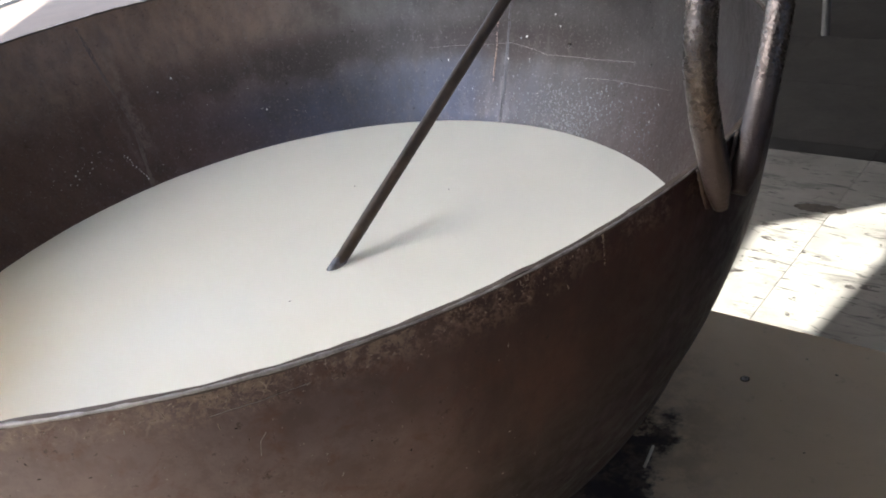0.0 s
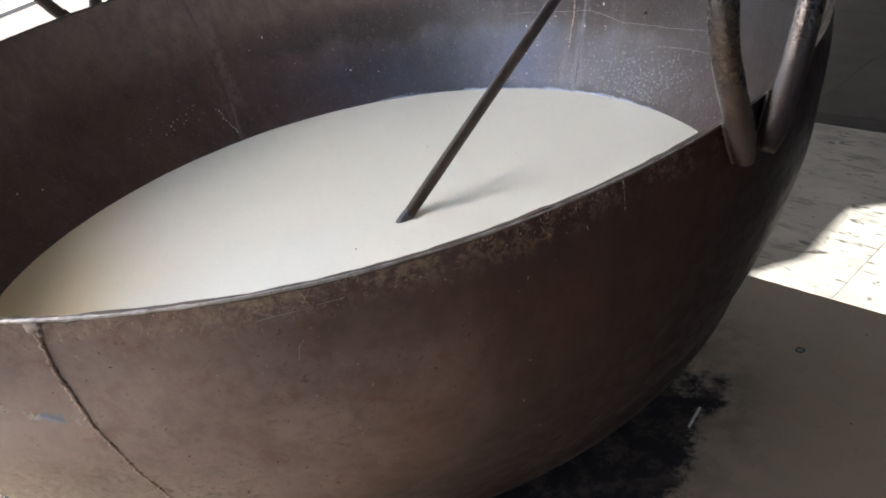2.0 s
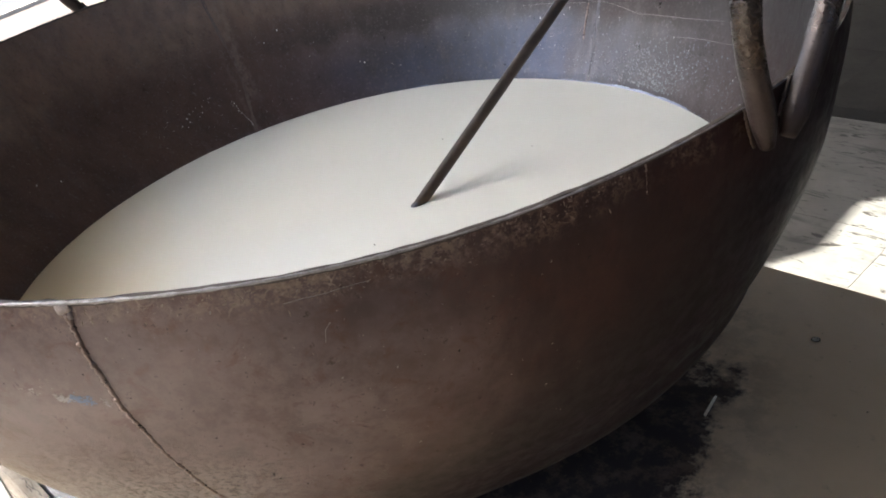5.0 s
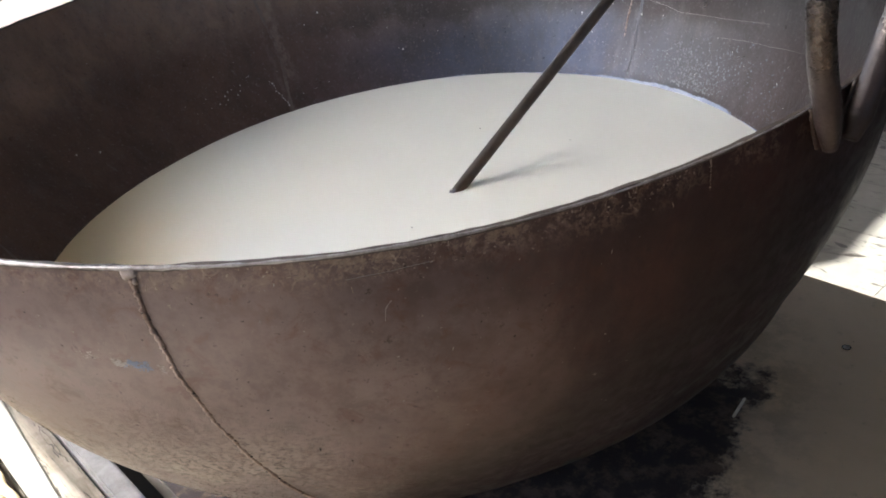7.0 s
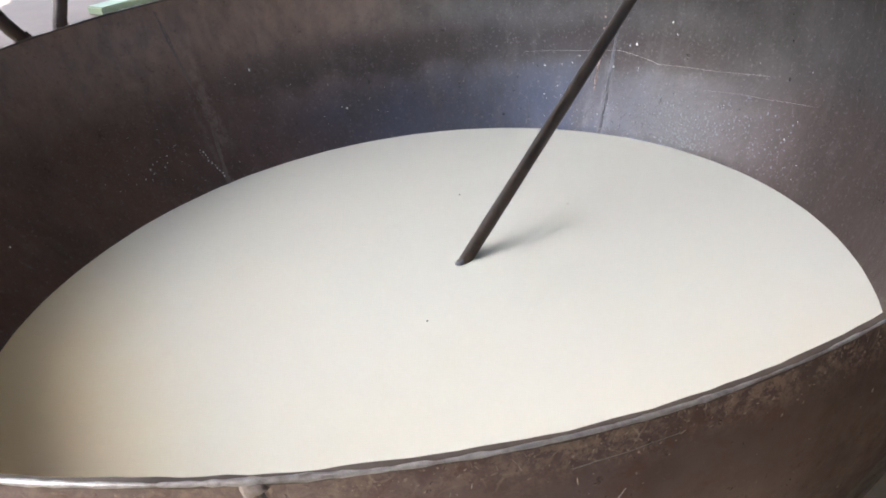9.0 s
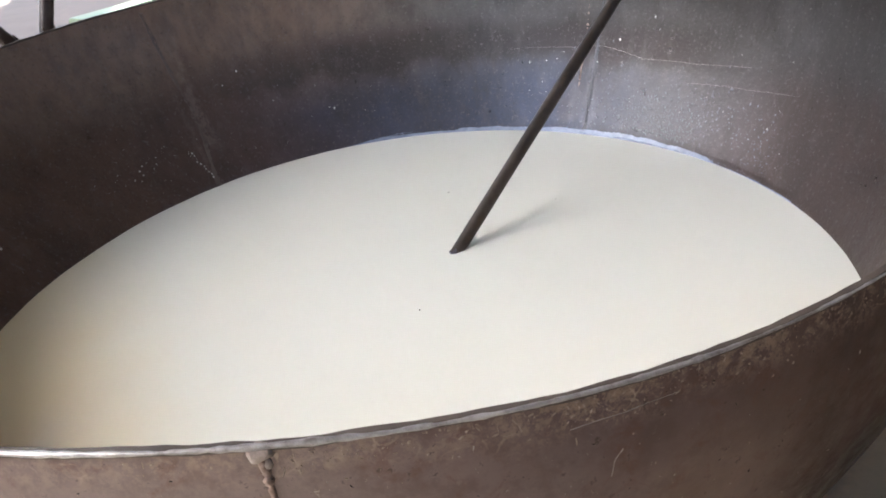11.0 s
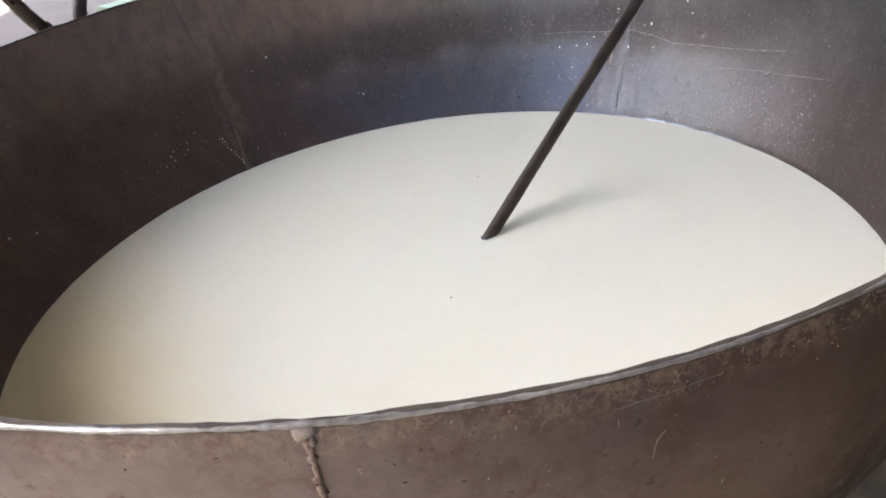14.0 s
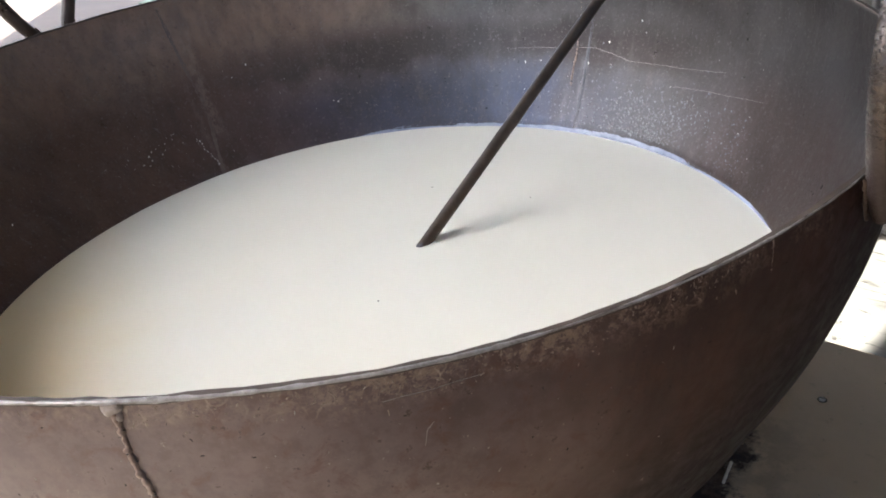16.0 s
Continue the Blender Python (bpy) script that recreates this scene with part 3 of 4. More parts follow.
def build_pan():
    pan = tagged(empty("iron_pan"), "huge round weathered iron milk pan standing on a steel sheet", "cooking pan")
    bm = bmesh.new()
    bowl_shell(bm, outer, 0.004, None, 54, True, 0.0007)
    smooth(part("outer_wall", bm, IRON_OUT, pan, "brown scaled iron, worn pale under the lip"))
    bm = bmesh.new()
    bowl_shell(bm, inner, 0.03, None, 54, False, 0.0005)
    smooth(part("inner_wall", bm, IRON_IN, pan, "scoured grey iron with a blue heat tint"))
    # lip: the uneven cut edge of the plate
    bm = bmesh.new()
    n, rnd, rings = 360, random.Random(2), []
    for i in range(n):
        a = i * math.tau / n
        z = rim_z(a)
        q, p = inner(a, z), outer(a, z)
        s = Vector((math.cos(a), math.sin(a), 0))
        j = rnd.uniform(-0.0006, 0.0006) + 0.0006 * math.sin(23 * a) * math.sin(7 * a)
        sec = [q + Vector((0, 0, -0.0015)) - s * 0.0003, q + Vector((0, 0, 0.0012 + j)) - s * 0.0004, p + Vector((0, 0, 0.0012 + j)) + s * 0.0002, p + Vector((0, 0, -0.0016 + j)) + s * 0.0004]
        rings.append([bm.verts.new(c) for c in sec])
    for i in range(n):
        A, B = rings[i], rings[(i + 1) % n]
        for k in range(4):
            bm.faces.new((A[k], B[k], B[(k + 1) % 4], A[(k + 1) % 4]))
    part("rim", bm, DARK_LIP, pan, "dark cut edge of the plate")
    bm = bmesh.new()
    pts, rad = [], []
    for i in range(721):
        a = -math.pi + i * math.tau / 720
        z = rim_z(a)
        pts.append(outer(a, z) + Vector((math.cos(a) * 0.0003, math.sin(a) * 0.0003, 0.0006)))
        w = 0.5 + 0.5 * math.sin(9 * a + 1.3) * math.sin(31 * a)
        # thickened at the left, where sky light brightens the rubbed lip
        rad.append(0.0003 + 0.0016 * (0.35 + 0.65 * w) * math.exp(-((a + math.radians(106)) / 0.62) ** 2) * rnd.uniform(0.6, 1.25) + rnd.uniform(0, 0.0005))
    smooth(part("worn_edge", tube(bm, pts, rad, 6, False), LIP, pan, "rubbed outer edge of the lip, thicker and bright at left for sky light"))
    for i, a in enumerate(SEAMS):
        if i == 1:
            continue
        smooth(part("weld_seam", weld_bead(a, outer, rim_z(a) - 0.002, 0.03, 0.0018, -0.0003, i), WELD, pan))
        if i > 1:
            smooth(part("inner_weld", seam_ribbon(a, 20 + i), WELD_IN if a < 1.5 else WELD_BROWN, pan))
    a = SEAMS[0]
    bm, rnd = bmesh.new(), random.Random(14)
    for k in range(34):
        z = 0.495 - 0.27 * rnd.random() ** 0.8
        b = a + math.radians(3.7) * (0.51 - z) ** 1.5 / 0.264 ** 1.5 + rnd.choice((0.002, 0.003, 0.0, -0.002, 0.0035))
        blob_bm(bm, outer(b, z) + Vector((math.cos(b), math.sin(b), -0.3)) * 0.0009, rnd.uniform(0.0005, 0.0013), k, 0.3, Vector((math.cos(b), math.sin(b), -0.1)), rnd.uniform(0.8, 1.8))
    tagged(part("weld_pores", bm, FLAT_BLACK, pan, "dark pinholes beside the seam"), kind="stuff")
    bm = blob_bm(bmesh.new(), outer(a, rim_z(a) - 0.003), 0.0050, 5, 0.45, Vector((math.cos(a), math.sin(a), 0.3)), 1.3)
    smooth(part("weld_lump", bm, LUMP, pan))
    bm = blob_bm(bmesh.new(), outer(a + 0.004, rim_z(a) - 0.009), 0.0036, 6, 0.45, Vector((math.cos(a), math.sin(a), 0.1)), 0.8)
    smooth(part("weld_lump", bm, LUMP, pan))
    for a, side in ((math.radians(-45.5), 1), (math.radians(136.9), 1)):
        m = Vector((CX + math.cos(a) * 0.613, CY + math.sin(a) * 0.613, RIM_Z + 0.004))
        rot = pose(m.x, m.y, m.z, 0, 0, math.degrees(a) + 90)
        h = smooth(part("handle", handle_loop(side), HANDLE, pan, "rubbed round-bar loop handle welded on"))
        h.matrix_local = rot
        for (x0, z0), (x1, z1) in (((-0.053, 0.002), (-0.041, -0.032)), ((-0.035, 0.002), (-0.031, -0.032)), ((0.013, 0.004), (-0.013, -0.032)), ((0.030, -0.002), (0.004, -0.034))):
            rnd = random.Random(int(x0 * 5000))
            pts = [Vector(((x0 + (x1 - x0) * k / 24) * side, 0.0085 + rnd.uniform(-0.0008, 0.0008), z0 + (z1 - z0) * k / 24)) for k in range(25)]
            smooth(part("foot_weld", tube(bmesh.new(), pts, [0.0009 + 0.0009 * rnd.random() for _ in pts], 8), WELD_FOOT, h))
    # smears of old paint beside the seam
    rnd = random.Random(31)
    def smear(count, a_mid, a_dev, z_mid, r0, r1, material, label):
        bm = bmesh.new()
        for k in range(count):
            a = math.radians(rnd.gauss(a_mid, a_dev))
            z = rnd.gauss(z_mid, 0.003)
            blob_bm(bm, outer(a, z), rnd.uniform(r0, r1), rnd.randrange(999), 0.12, Vector((math.cos(a), math.sin(a), -0.15)), rnd.uniform(1.0, 2.2))
        tagged(part("paint_smear", bm, material, pan), label, kind="stuff")
    smear(120, -99.9, 0.55, 0.431, 0.0002, 0.0009, BLUE_PAINT, "rubbed blue paint smear")
    smear(70, -101.4, 0.35, 0.4325, 0.0002, 0.0009, SCRATCH, "flaked white paint smear")
    smear(30, -98.2, 0.25, 0.428, 0.0002, 0.0007, SCRATCH, "flaked white paint smear")
    smear(40, -103.8, 0.4, 0.438, 0.0002, 0.0006, SCRATCH, "pale scuffed spot")
    # small nicks and flakes: thick under the lip, sparse lower down
    def flakes(name, count, spread, height, size, material, label, seed):
        rnd = random.Random(seed)
        bm = bmesh.new()
        for k in range(count):
            a = math.radians(spread(rnd))
            z = height(rnd, a)
            tall = rnd.choice((0.5, 0.8, 1.2, 2.5))
            r = size * (0.35 + 0.9 * rnd.random() ** 3)
            c, u = outer(a, z), Vector((-math.sin(a), math.cos(a), 0))
            w = (outer(a, z + 0.002) - c).normalized()
            n = u.cross(w)
            ang = rnd.uniform(-0.7, 0.7)
            p, q = u * math.cos(ang) + w * math.sin(ang), w * math.cos(ang) - u * math.sin(ang)
            rim = [bm.verts.new(c + (p * math.cos(j * 1.2566) / tall + q * math.sin(j * 1.2566) * tall) * r * rnd.uniform(0.6, 1.2) - n * 0.00005) for j in range(5)]
            tip = bm.verts.new(c + n * (0.0004 if n.dot(Vector((math.cos(a), math.sin(a), 0))) > 0 else -0.0004))
            for j in range(5):
                bm.faces.new((rim[j], rim[(j + 1) % 5], tip))
        bmesh.ops.recalc_face_normals(bm, faces=bm.faces[:])
        tagged(part(name, bm, material, pan, label), kind="stuff")
    flakes("flaking_scale", 420, lambda r: min(-59, r.gauss(-78, 12)), lambda r, a: rim_z(a) - 0.001 - abs(r.gauss(0, 0.009)), 0.0010, FLAKE, "pale flaking scale under the lip", 51)
    flakes("nicked_metal", 170, lambda r: r.uniform(-135, -64), lambda r, a: r.uniform(0.30, 0.50), 0.0007, SCRATCH, "small bright nicks in the iron", 52)
    flakes("pitting", 160, lambda r: r.uniform(-135, -50), lambda r, a: r.uniform(0.22, 0.50), 0.0010, FLAT_BLACK, "small dark pits in the iron", 53)
    flakes("ash_pitting", 900, lambda r: r.gauss(-107, 9), lambda r, a: 0.20 + 0.16 * r.random() ** 1.5, 0.0014, FLAT_BLACK, "dark pits in the ash-coloured scale", 54)
    def outer_scratch(line, r):
        pts = []
        for (a0, z0), (a1, z1) in zip(line, line[1:]):
            for k in range(10):
                a = math.radians(a0 + (a1 - a0) * k / 10)
                pts.append(outer(a, z0 + (z1 - z0) * k / 10) + Vector((math.cos(a), math.sin(a), 0)) * 0.0003)
        part("scratch", tube(bmesh.new(), pts, r, 5), SCRATCH, pan)
    outer_scratch([(-84.1, 0.491), (-82.9, 0.4922), (-81.3, 0.4927), (-80.2, 0.4941), (-78.4, 0.495)], 0.00016)
    outer_scratch([(-82.2, 0.456), (-82.0, 0.466), (-81.5, 0.472)], 0.00015)
    # scratches round the inner wall
    for line in ([(66, 0.379), (59, 0.383), (52, 0.385), (47, 0.389), (43.5, 0.383), (40, 0.375), (35, 0.377), (30, 0.379), (25, 0.384), (20, 0.39)], [(31, 0.351), (25, 0.357), (19.5, 0.361), (15, 0.367), (10.7, 0.372)]):
        bm = bmesh.new()
        pts = []
        for (a0, z0), (a1, z1) in zip(line, line[1:]):
            for k in range(8):
                s = k / 8
                a = math.radians(a0 + (a1 - a0) * s)
                p = inner(a, z0 + (z1 - z0) * s)
                pts.append(p - Vector((math.cos(a), math.sin(a), 0)) * 0.0002)
        tube(bm, pts, 0.00019, 5)
        part("scratch", bm, SCRATCH, pan)
    return pan

def build_milk():
    """The sheet of milk, level in its own space; it laps up and down the wall."""
    n, bm = 240, bmesh.new()
    rings = []
    for f in (0.25, 0.5, 0.75, 0.9, 0.96, 1.0):
        ring = []
        for i in range(n):
            a = i * math.tau / n
            d = math.degrees(a)
            d = d if d < 250 else d - 360
            out = 0.010 * min(1.0, max(0.0, (d + 30) / 30), max(0.0, (225 - d) / 30)) - 0.012 * min(1.0, max(0.0, (-25 - d) / 20) + max(0.0, (d - 215) / 20))
            r = (milk_r(a) + out) * f
            ring.append(bm.verts.new((r * math.cos(a), r * math.sin(a), 0.0003 * math.sin(31 * a) * math.sin(13 * a) * (f > 0.99))))
        rings.append(ring)
    for A, B in zip(rings, rings[1:]):
        for i in range(n):
            bm.faces.new((A[i], B[i], B[(i + 1) % n], A[(i + 1) % n]))
    bm.faces.new(rings[0])
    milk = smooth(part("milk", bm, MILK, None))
    milk.location = (0, 0, MILK_Z)
    tagged(milk, "creamy white milk filling the iron pan half way", "milk")
    bm = bmesh.new()
    for x, y, r in ((0.074, 0.240, 0.0010), (-0.011, -0.078, 0.0010), (0.21, 0.16, 0.0008)):
        blob_bm(bm, Vector((x, y, 0.0003)), r, 3, 0.5)
    tagged(part("specks", bm, FLAT_BLACK, milk, "tiny dark specks floating on the milk"), kind="stuff")
    # the wet milky film that the lapping milk leaves on the wall
    bm, rnd = bmesh.new(), random.Random(12)
    ph = [rnd.uniform(0, 6) for _ in range(4)]
    rows = []
    for i in range(700):
        a = math.radians(-8 + 112 * i / 699)
        top = MILK_Z + 0.0026 - 0.0034 * i / 699 + 0.0014 * math.sin(7 * a + ph[0]) + 0.0009 * math.sin(43 * a + ph[1]) * math.sin(17 * a + ph[2]) + rnd.uniform(0, 0.0018)
        top -= 0.012 * max(0.0, 1 - i / 90, (i - 600) / 99)
        s = Vector((math.cos(a), math.sin(a), 0))
        row = []
        for k in range(5):
            z = 0.243 + (top - 0.243) * k / 4
            row.append(bm.verts.new(inner(a, z) - s * (0.0009 if k < 4 else 0.0002)))
        rows.append(row)
    for A, B in zip(rows, rows[1:]):
        for k in range(4):
            bm.faces.new((A[k], B[k], B[k + 1], A[k + 1]))
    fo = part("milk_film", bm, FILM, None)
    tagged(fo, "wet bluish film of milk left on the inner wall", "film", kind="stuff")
    return milk

def build_splashes():
    rnd = random.Random(77)
    bm = bmesh.new()
    def drop(a, z, r, long=1.0):
        a = math.radians(a)
        c = inner(a, z)
        nrm = Vector((-math.cos(a), -math.sin(a), 0.25)).normalized()
        q = nrm.to_track_quat("Z", "Y")
        res = bmesh.ops.create_icosphere(bm, subdivisions=1, radius=r)
        ang = rnd.uniform(0, 3)
        for v in res["verts"]:
            x, y, w = v.co
            x, y = x * math.cos(ang) - y * math.sin(ang) * 1, x * math.sin(ang) + y * math.cos(ang)
            v.co = c + q @ Vector((x, y * long, w * 0.35))
    for a, z in ((167, 0.33), (138.3, 0.423), (136.4, 0.416), (134.1, 0.315), (131.6, 0.311), (109.8, 0.402), (113, 0.387), (96.2, 0.317), (97, 0.320), (70.1, 0.326), (70.8, 0.332), (69.3, 0.336), (57, 0.363), (43.9, 0.4), (37.8, 0.437), (15, 0.322), (1, 0.349), (163, 0.318), (48, 0.364), (60, 0.36)):
        drop(a, z, rnd.uniform(0.0008, 0.0017), rnd.uniform(1, 1.9))
    for k in range(11):
        drop(124.3 - 0.13 * k + rnd.uniform(-0.25, 0.25), 0.315 - 0.0042 * k, rnd.uniform(0.0007, 0.0013), rnd.uniform(1, 1.6))
    for k in range(26):
        drop(127 + 0.95 * k + rnd.uniform(-0.6, 0.6), 0.318 - 0.0004 * k + 0.006 * math.sin(k * 0.5) + rnd.gauss(0, 0.006), rnd.uniform(0.0005, 0.0011), rnd.uniform(1, 1.5))
    for _ in range(70):
        drop(rnd.gauss(140, 16), 0.275 + abs(rnd.gauss(0, 0.05)), rnd.uniform(0.0003, 0.0007))
    for _ in range(60):
        drop(rnd.uniform(0, 110), 0.28 + abs(rnd.gauss(0, 0.07)), rnd.uniform(0.0003, 0.0008), rnd.uniform(1, 2))
    tagged(part("milk_splashes", bm, CHALK, None), "dried white milk splashes on the inner wall", "splashes", kind="stuff")
    bm = bmesh.new()
    for _ in range(1500):
        a = rnd.gauss(32, 10)
        if a < 12 or a > 58:
            continue
        drop(a, 0.268 + abs(rnd.gauss(0.020, 0.030)), 0.0004 + 0.0014 * rnd.random() ** 2.2, rnd.uniform(1, 1.6))
    tagged(part("condensation", bm, BEAD, None), "beads of condensed water on the inner wall", "droplets", kind="stuff")

def build_rod():
    rod = tagged(empty("stirring_rod"), "long dark iron stirring rod standing slanted in the milk", "stirring rod")
    rnd = random.Random(3)
    pts = [Vector((0, 0, -0.30 + 0.05 * i)) for i in range(29)]
    smooth(part("shaft", tube(bmesh.new(), pts, [0.0082 * (1 + rnd.uniform(-0.02, 0.02)) for _ in pts], 20), ROD_IRON, rod))
    # thin coat of milk on the dipped end, with a ragged upper edge
    bm, n = bmesh.new(), 28
    lo = [bm.verts.new((0.0088 * math.cos(k * math.tau / n), 0.0088 * math.sin(k * math.tau / n), -0.06)) for k in range(n)]
    mid = [bm.verts.new((0.0088 * math.cos(k * math.tau / n), 0.0088 * math.sin(k * math.tau / n), -0.009 + 0.004 * math.sin(k * 0.9) + rnd.uniform(-0.003, 0.002))) for k in range(n)]
    hi = [bm.verts.new((v.co.x * 0.93, v.co.y * 0.93, v.co.z + 0.0012)) for v in mid]
    for A, B in ((lo, mid), (mid, hi)):
        for k in range(n):
            bm.faces.new((A[k], A[(k + 1) % n], B[(k + 1) % n], B[k]))
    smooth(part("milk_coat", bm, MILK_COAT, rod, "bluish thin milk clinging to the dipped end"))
    return rod

# ---- the platform and what lies along its edges; u across, w along, turned 45 degrees ----
TURN = pose(0, 0, 0, 0, 0, -45)
FLOOR_Z = -0.55

def slab(name, lo, hi, material, parent=None, bevel=0.004, label="", category="", kind=""):
    """A block in the platform's own axes: x along its edge, y across it."""
    ob = part(name, box(bmesh.new(), lo, hi, bevel), material, parent)
    if parent is None:
        ob.matrix_world = TURN
    tagged(ob, label, category, kind=kind)
    return ob

def build_platform():
    slab("hearth_platform", (-1.1, -0.424, FLOOR_Z), (1.5, 0.480, -0.004), PLASTER, label="plastered masonry hearth carrying the pan", category="hearth", kind="structure")
    sheet = tagged(empty("steel_sheet", TURN), "dull brown steel sheet with a black wet spill", "steel sheet")
    plate = part("plate", box(bmesh.new(), (-1.12, -0.424, -0.0025), (1.52, 0.497, 0.0), 0.0006), SHEET, sheet)
    rnd = random.Random(5)
    for x, y in ((0.4329, 0.3578), (1.02, 0.40), (-0.2, 0.42), (1.3, -0.2)):
        bm = bmesh.new()
        bmesh.ops.create_cone(bm, cap_ends=True, segments=20, radius1=0.0050, radius2=0.0044, depth=0.0012)
        bmesh.ops.create_cone(bm, cap_ends=True, segments=20, radius1=0.0031, radius2=0.0025, depth=0.0016, matrix=pose(0, 0, 0.0014))
        sc = smooth(part("screw", bm, SCREW, sheet))
        sc.location = (x, y, 0.0006)
        # dark disc painted in for the shadow gap round the head
        bm = bmesh.new()
        bmesh.ops.create_cone(bm, cap_ends=True, segments=20, radius1=0.0064, radius2=0.0060, depth=0.0005, matrix=pose(0, 0, -0.0003))
        part("shadow_ring", bm, FLAT_BLACK, sc, "dark disc for the shadow gap round the screw head")
        bm = bmesh.new()
        box(bm, (-0.0026, -0.0005, 0.0016), (0.0026, 0.0005, 0.0024))
        sl = part("slot", bm, FLAT_BLACK, sc)
    return sheet

def build_left_edge():
    # black block put in for the shade inside the gap
    slab("dark_gap", (-1.1, -0.452, -0.10), (1.5, -0.424, -0.045), FLAT_BLACK, label="black block for the shaded gap beside the hearth", category="gap", kind="structure")
    slab("limewashed_ledge", (-1.1, -0.484, -0.20), (1.5, -0.452, -0.004), LIME, label="limewashed pale ledge beside the hearth", category="ledge")
    def plank(name, outline, z0, z1, material, label, category):
        bm = bmesh.new()
        f = bm.faces.new([bm.verts.new((x, y, z0)) for x, y in outline])
        r = bmesh.ops.extrude_face_region(bm, geom=[f])
        for v in r["geom"]:
            if isinstance(v, bmesh.types.BMVert):
                v.co.z = z1
        bmesh.ops.recalc_face_normals(bm, faces=bm.faces[:])
        bmesh.ops.bevel(bm, geom=[e for e in bm.edges], offset=0.0015, segments=2, affect="EDGES")
        ob = part(name, bm, material, None)
        ob.matrix_world = TURN
        tagged(ob, label, category)
    plank("stained_board", [(-0.86, -0.4925), (-0.195, -0.535), (0.13, -0.5565), (1.5, -0.5565), (1.5, -0.487), (-0.86, -0.487)], -0.30, -0.016, STAINED, "stained cracked wooden board lying beside the ledge", "board")
    plank("white_board", [(-0.88, -0.556), (0.125, -0.556), (-0.195, -0.532), (-0.88, -0.4885)], -0.30, -0.010, WHITE_BOARD, "white painted board lying in the sun", "board")
    slab("cement_kerb", (-1.1, -0.566, -0.40), (1.5, -0.558, -0.056), DIRT, label="dirty dark kerb of the ash bed", category="kerb", kind="structure")
    rnd = random.Random(41)
    for k in range(7):
        y, x0 = -0.574 - 0.017 * k, -0.45 + rnd.uniform(-0.05, 0.03)
        L = rnd.uniform(0.16, 0.34)
        pts = [Vector((x0 + L * q / 7, y + 0.02 * q / 7 * rnd.uniform(-0.6, 0.4) + 0.002 * math.sin(q * 2 + k), -0.044 - 0.004 * (k % 3))) for q in range(8)]
        r = rnd.uniform(0.0055, 0.0085)
        ob = smooth(part("firewood_stick", tube(bmesh.new(), pts, [r * (0.75 + 0.4 * rnd.random()) for _ in pts], 9), STRAW, None))
        ob.matrix_world = TURN
        tagged(ob, "pale dry firewood stick beside the white board", "stick", "sticks in the ash bed")
    slab("ash_trough", (-1.1, -0.95, -0.42), (1.5, -0.568, -0.06), DIRT, label="dark ashes and dirt in a trough", category="ash bed", kind="structure")
    rnd = random.Random(15)
    for k in range(26):
        x, y = rnd.uniform(-0.6, 0.5), rnd.uniform(-0.9, -0.60)
        a = rnd.gauss(0.15, 0.35)
        L = rnd.uniform(0.06, 0.18)
        d = Vector((math.cos(a), math.sin(a), rnd.uniform(-0.03, 0.03)))
        pts = [Vector((x, y, -0.050 + 0.004 * (k % 4))) + d * (L * (i / 5 - 0.5)) + Vector((0, 0.004 * math.sin(i * 1.3 + k), 0)) for i in range(6)]
        r = rnd.uniform(0.006, 0.011)
        ob = smooth(part("firewood_stick", tube(bmesh.new(), pts, [r * (0.8 + 0.3 * rnd.random()) for _ in pts], 8), STRAW, None))
        ob.matrix_world = TURN
        tagged(ob, "pale dry firewood stick lying in the ashes", "stick", "sticks in the ash bed")

def build_straw():
    bm = bmesh.new()
    a, b = Vector((0.375, -0.183, 0.003)), Vector((0.397, -0.151, 0.004))
    tube(bm, [a.lerp(b, i / 4) for i in range(5)], [0.0018, 0.0021, 0.0020, 0.0021, 0.0018], 8)
    tagged(smooth(part("match_stick", bm, PALE_WOOD, None)), "thin pale splint of wood on the stained sheet", "splint")

def build_stain():
    bm = bmesh.new()
    rnd = random.Random(8)
    for k in range(9):
        s = k / 8 - 0.5
        blob_bm(bm, Vector((1.40 + 0.09 * s, 1.325 - 0.08 * s, FLOOR_Z)), 0.022 + 0.012 * rnd.random() - 0.02 * abs(s), k, 0.08)
    tagged(part("dark_stain", bm, DIRT, None), "dark brown dried stain on the marble slabs", "stain")

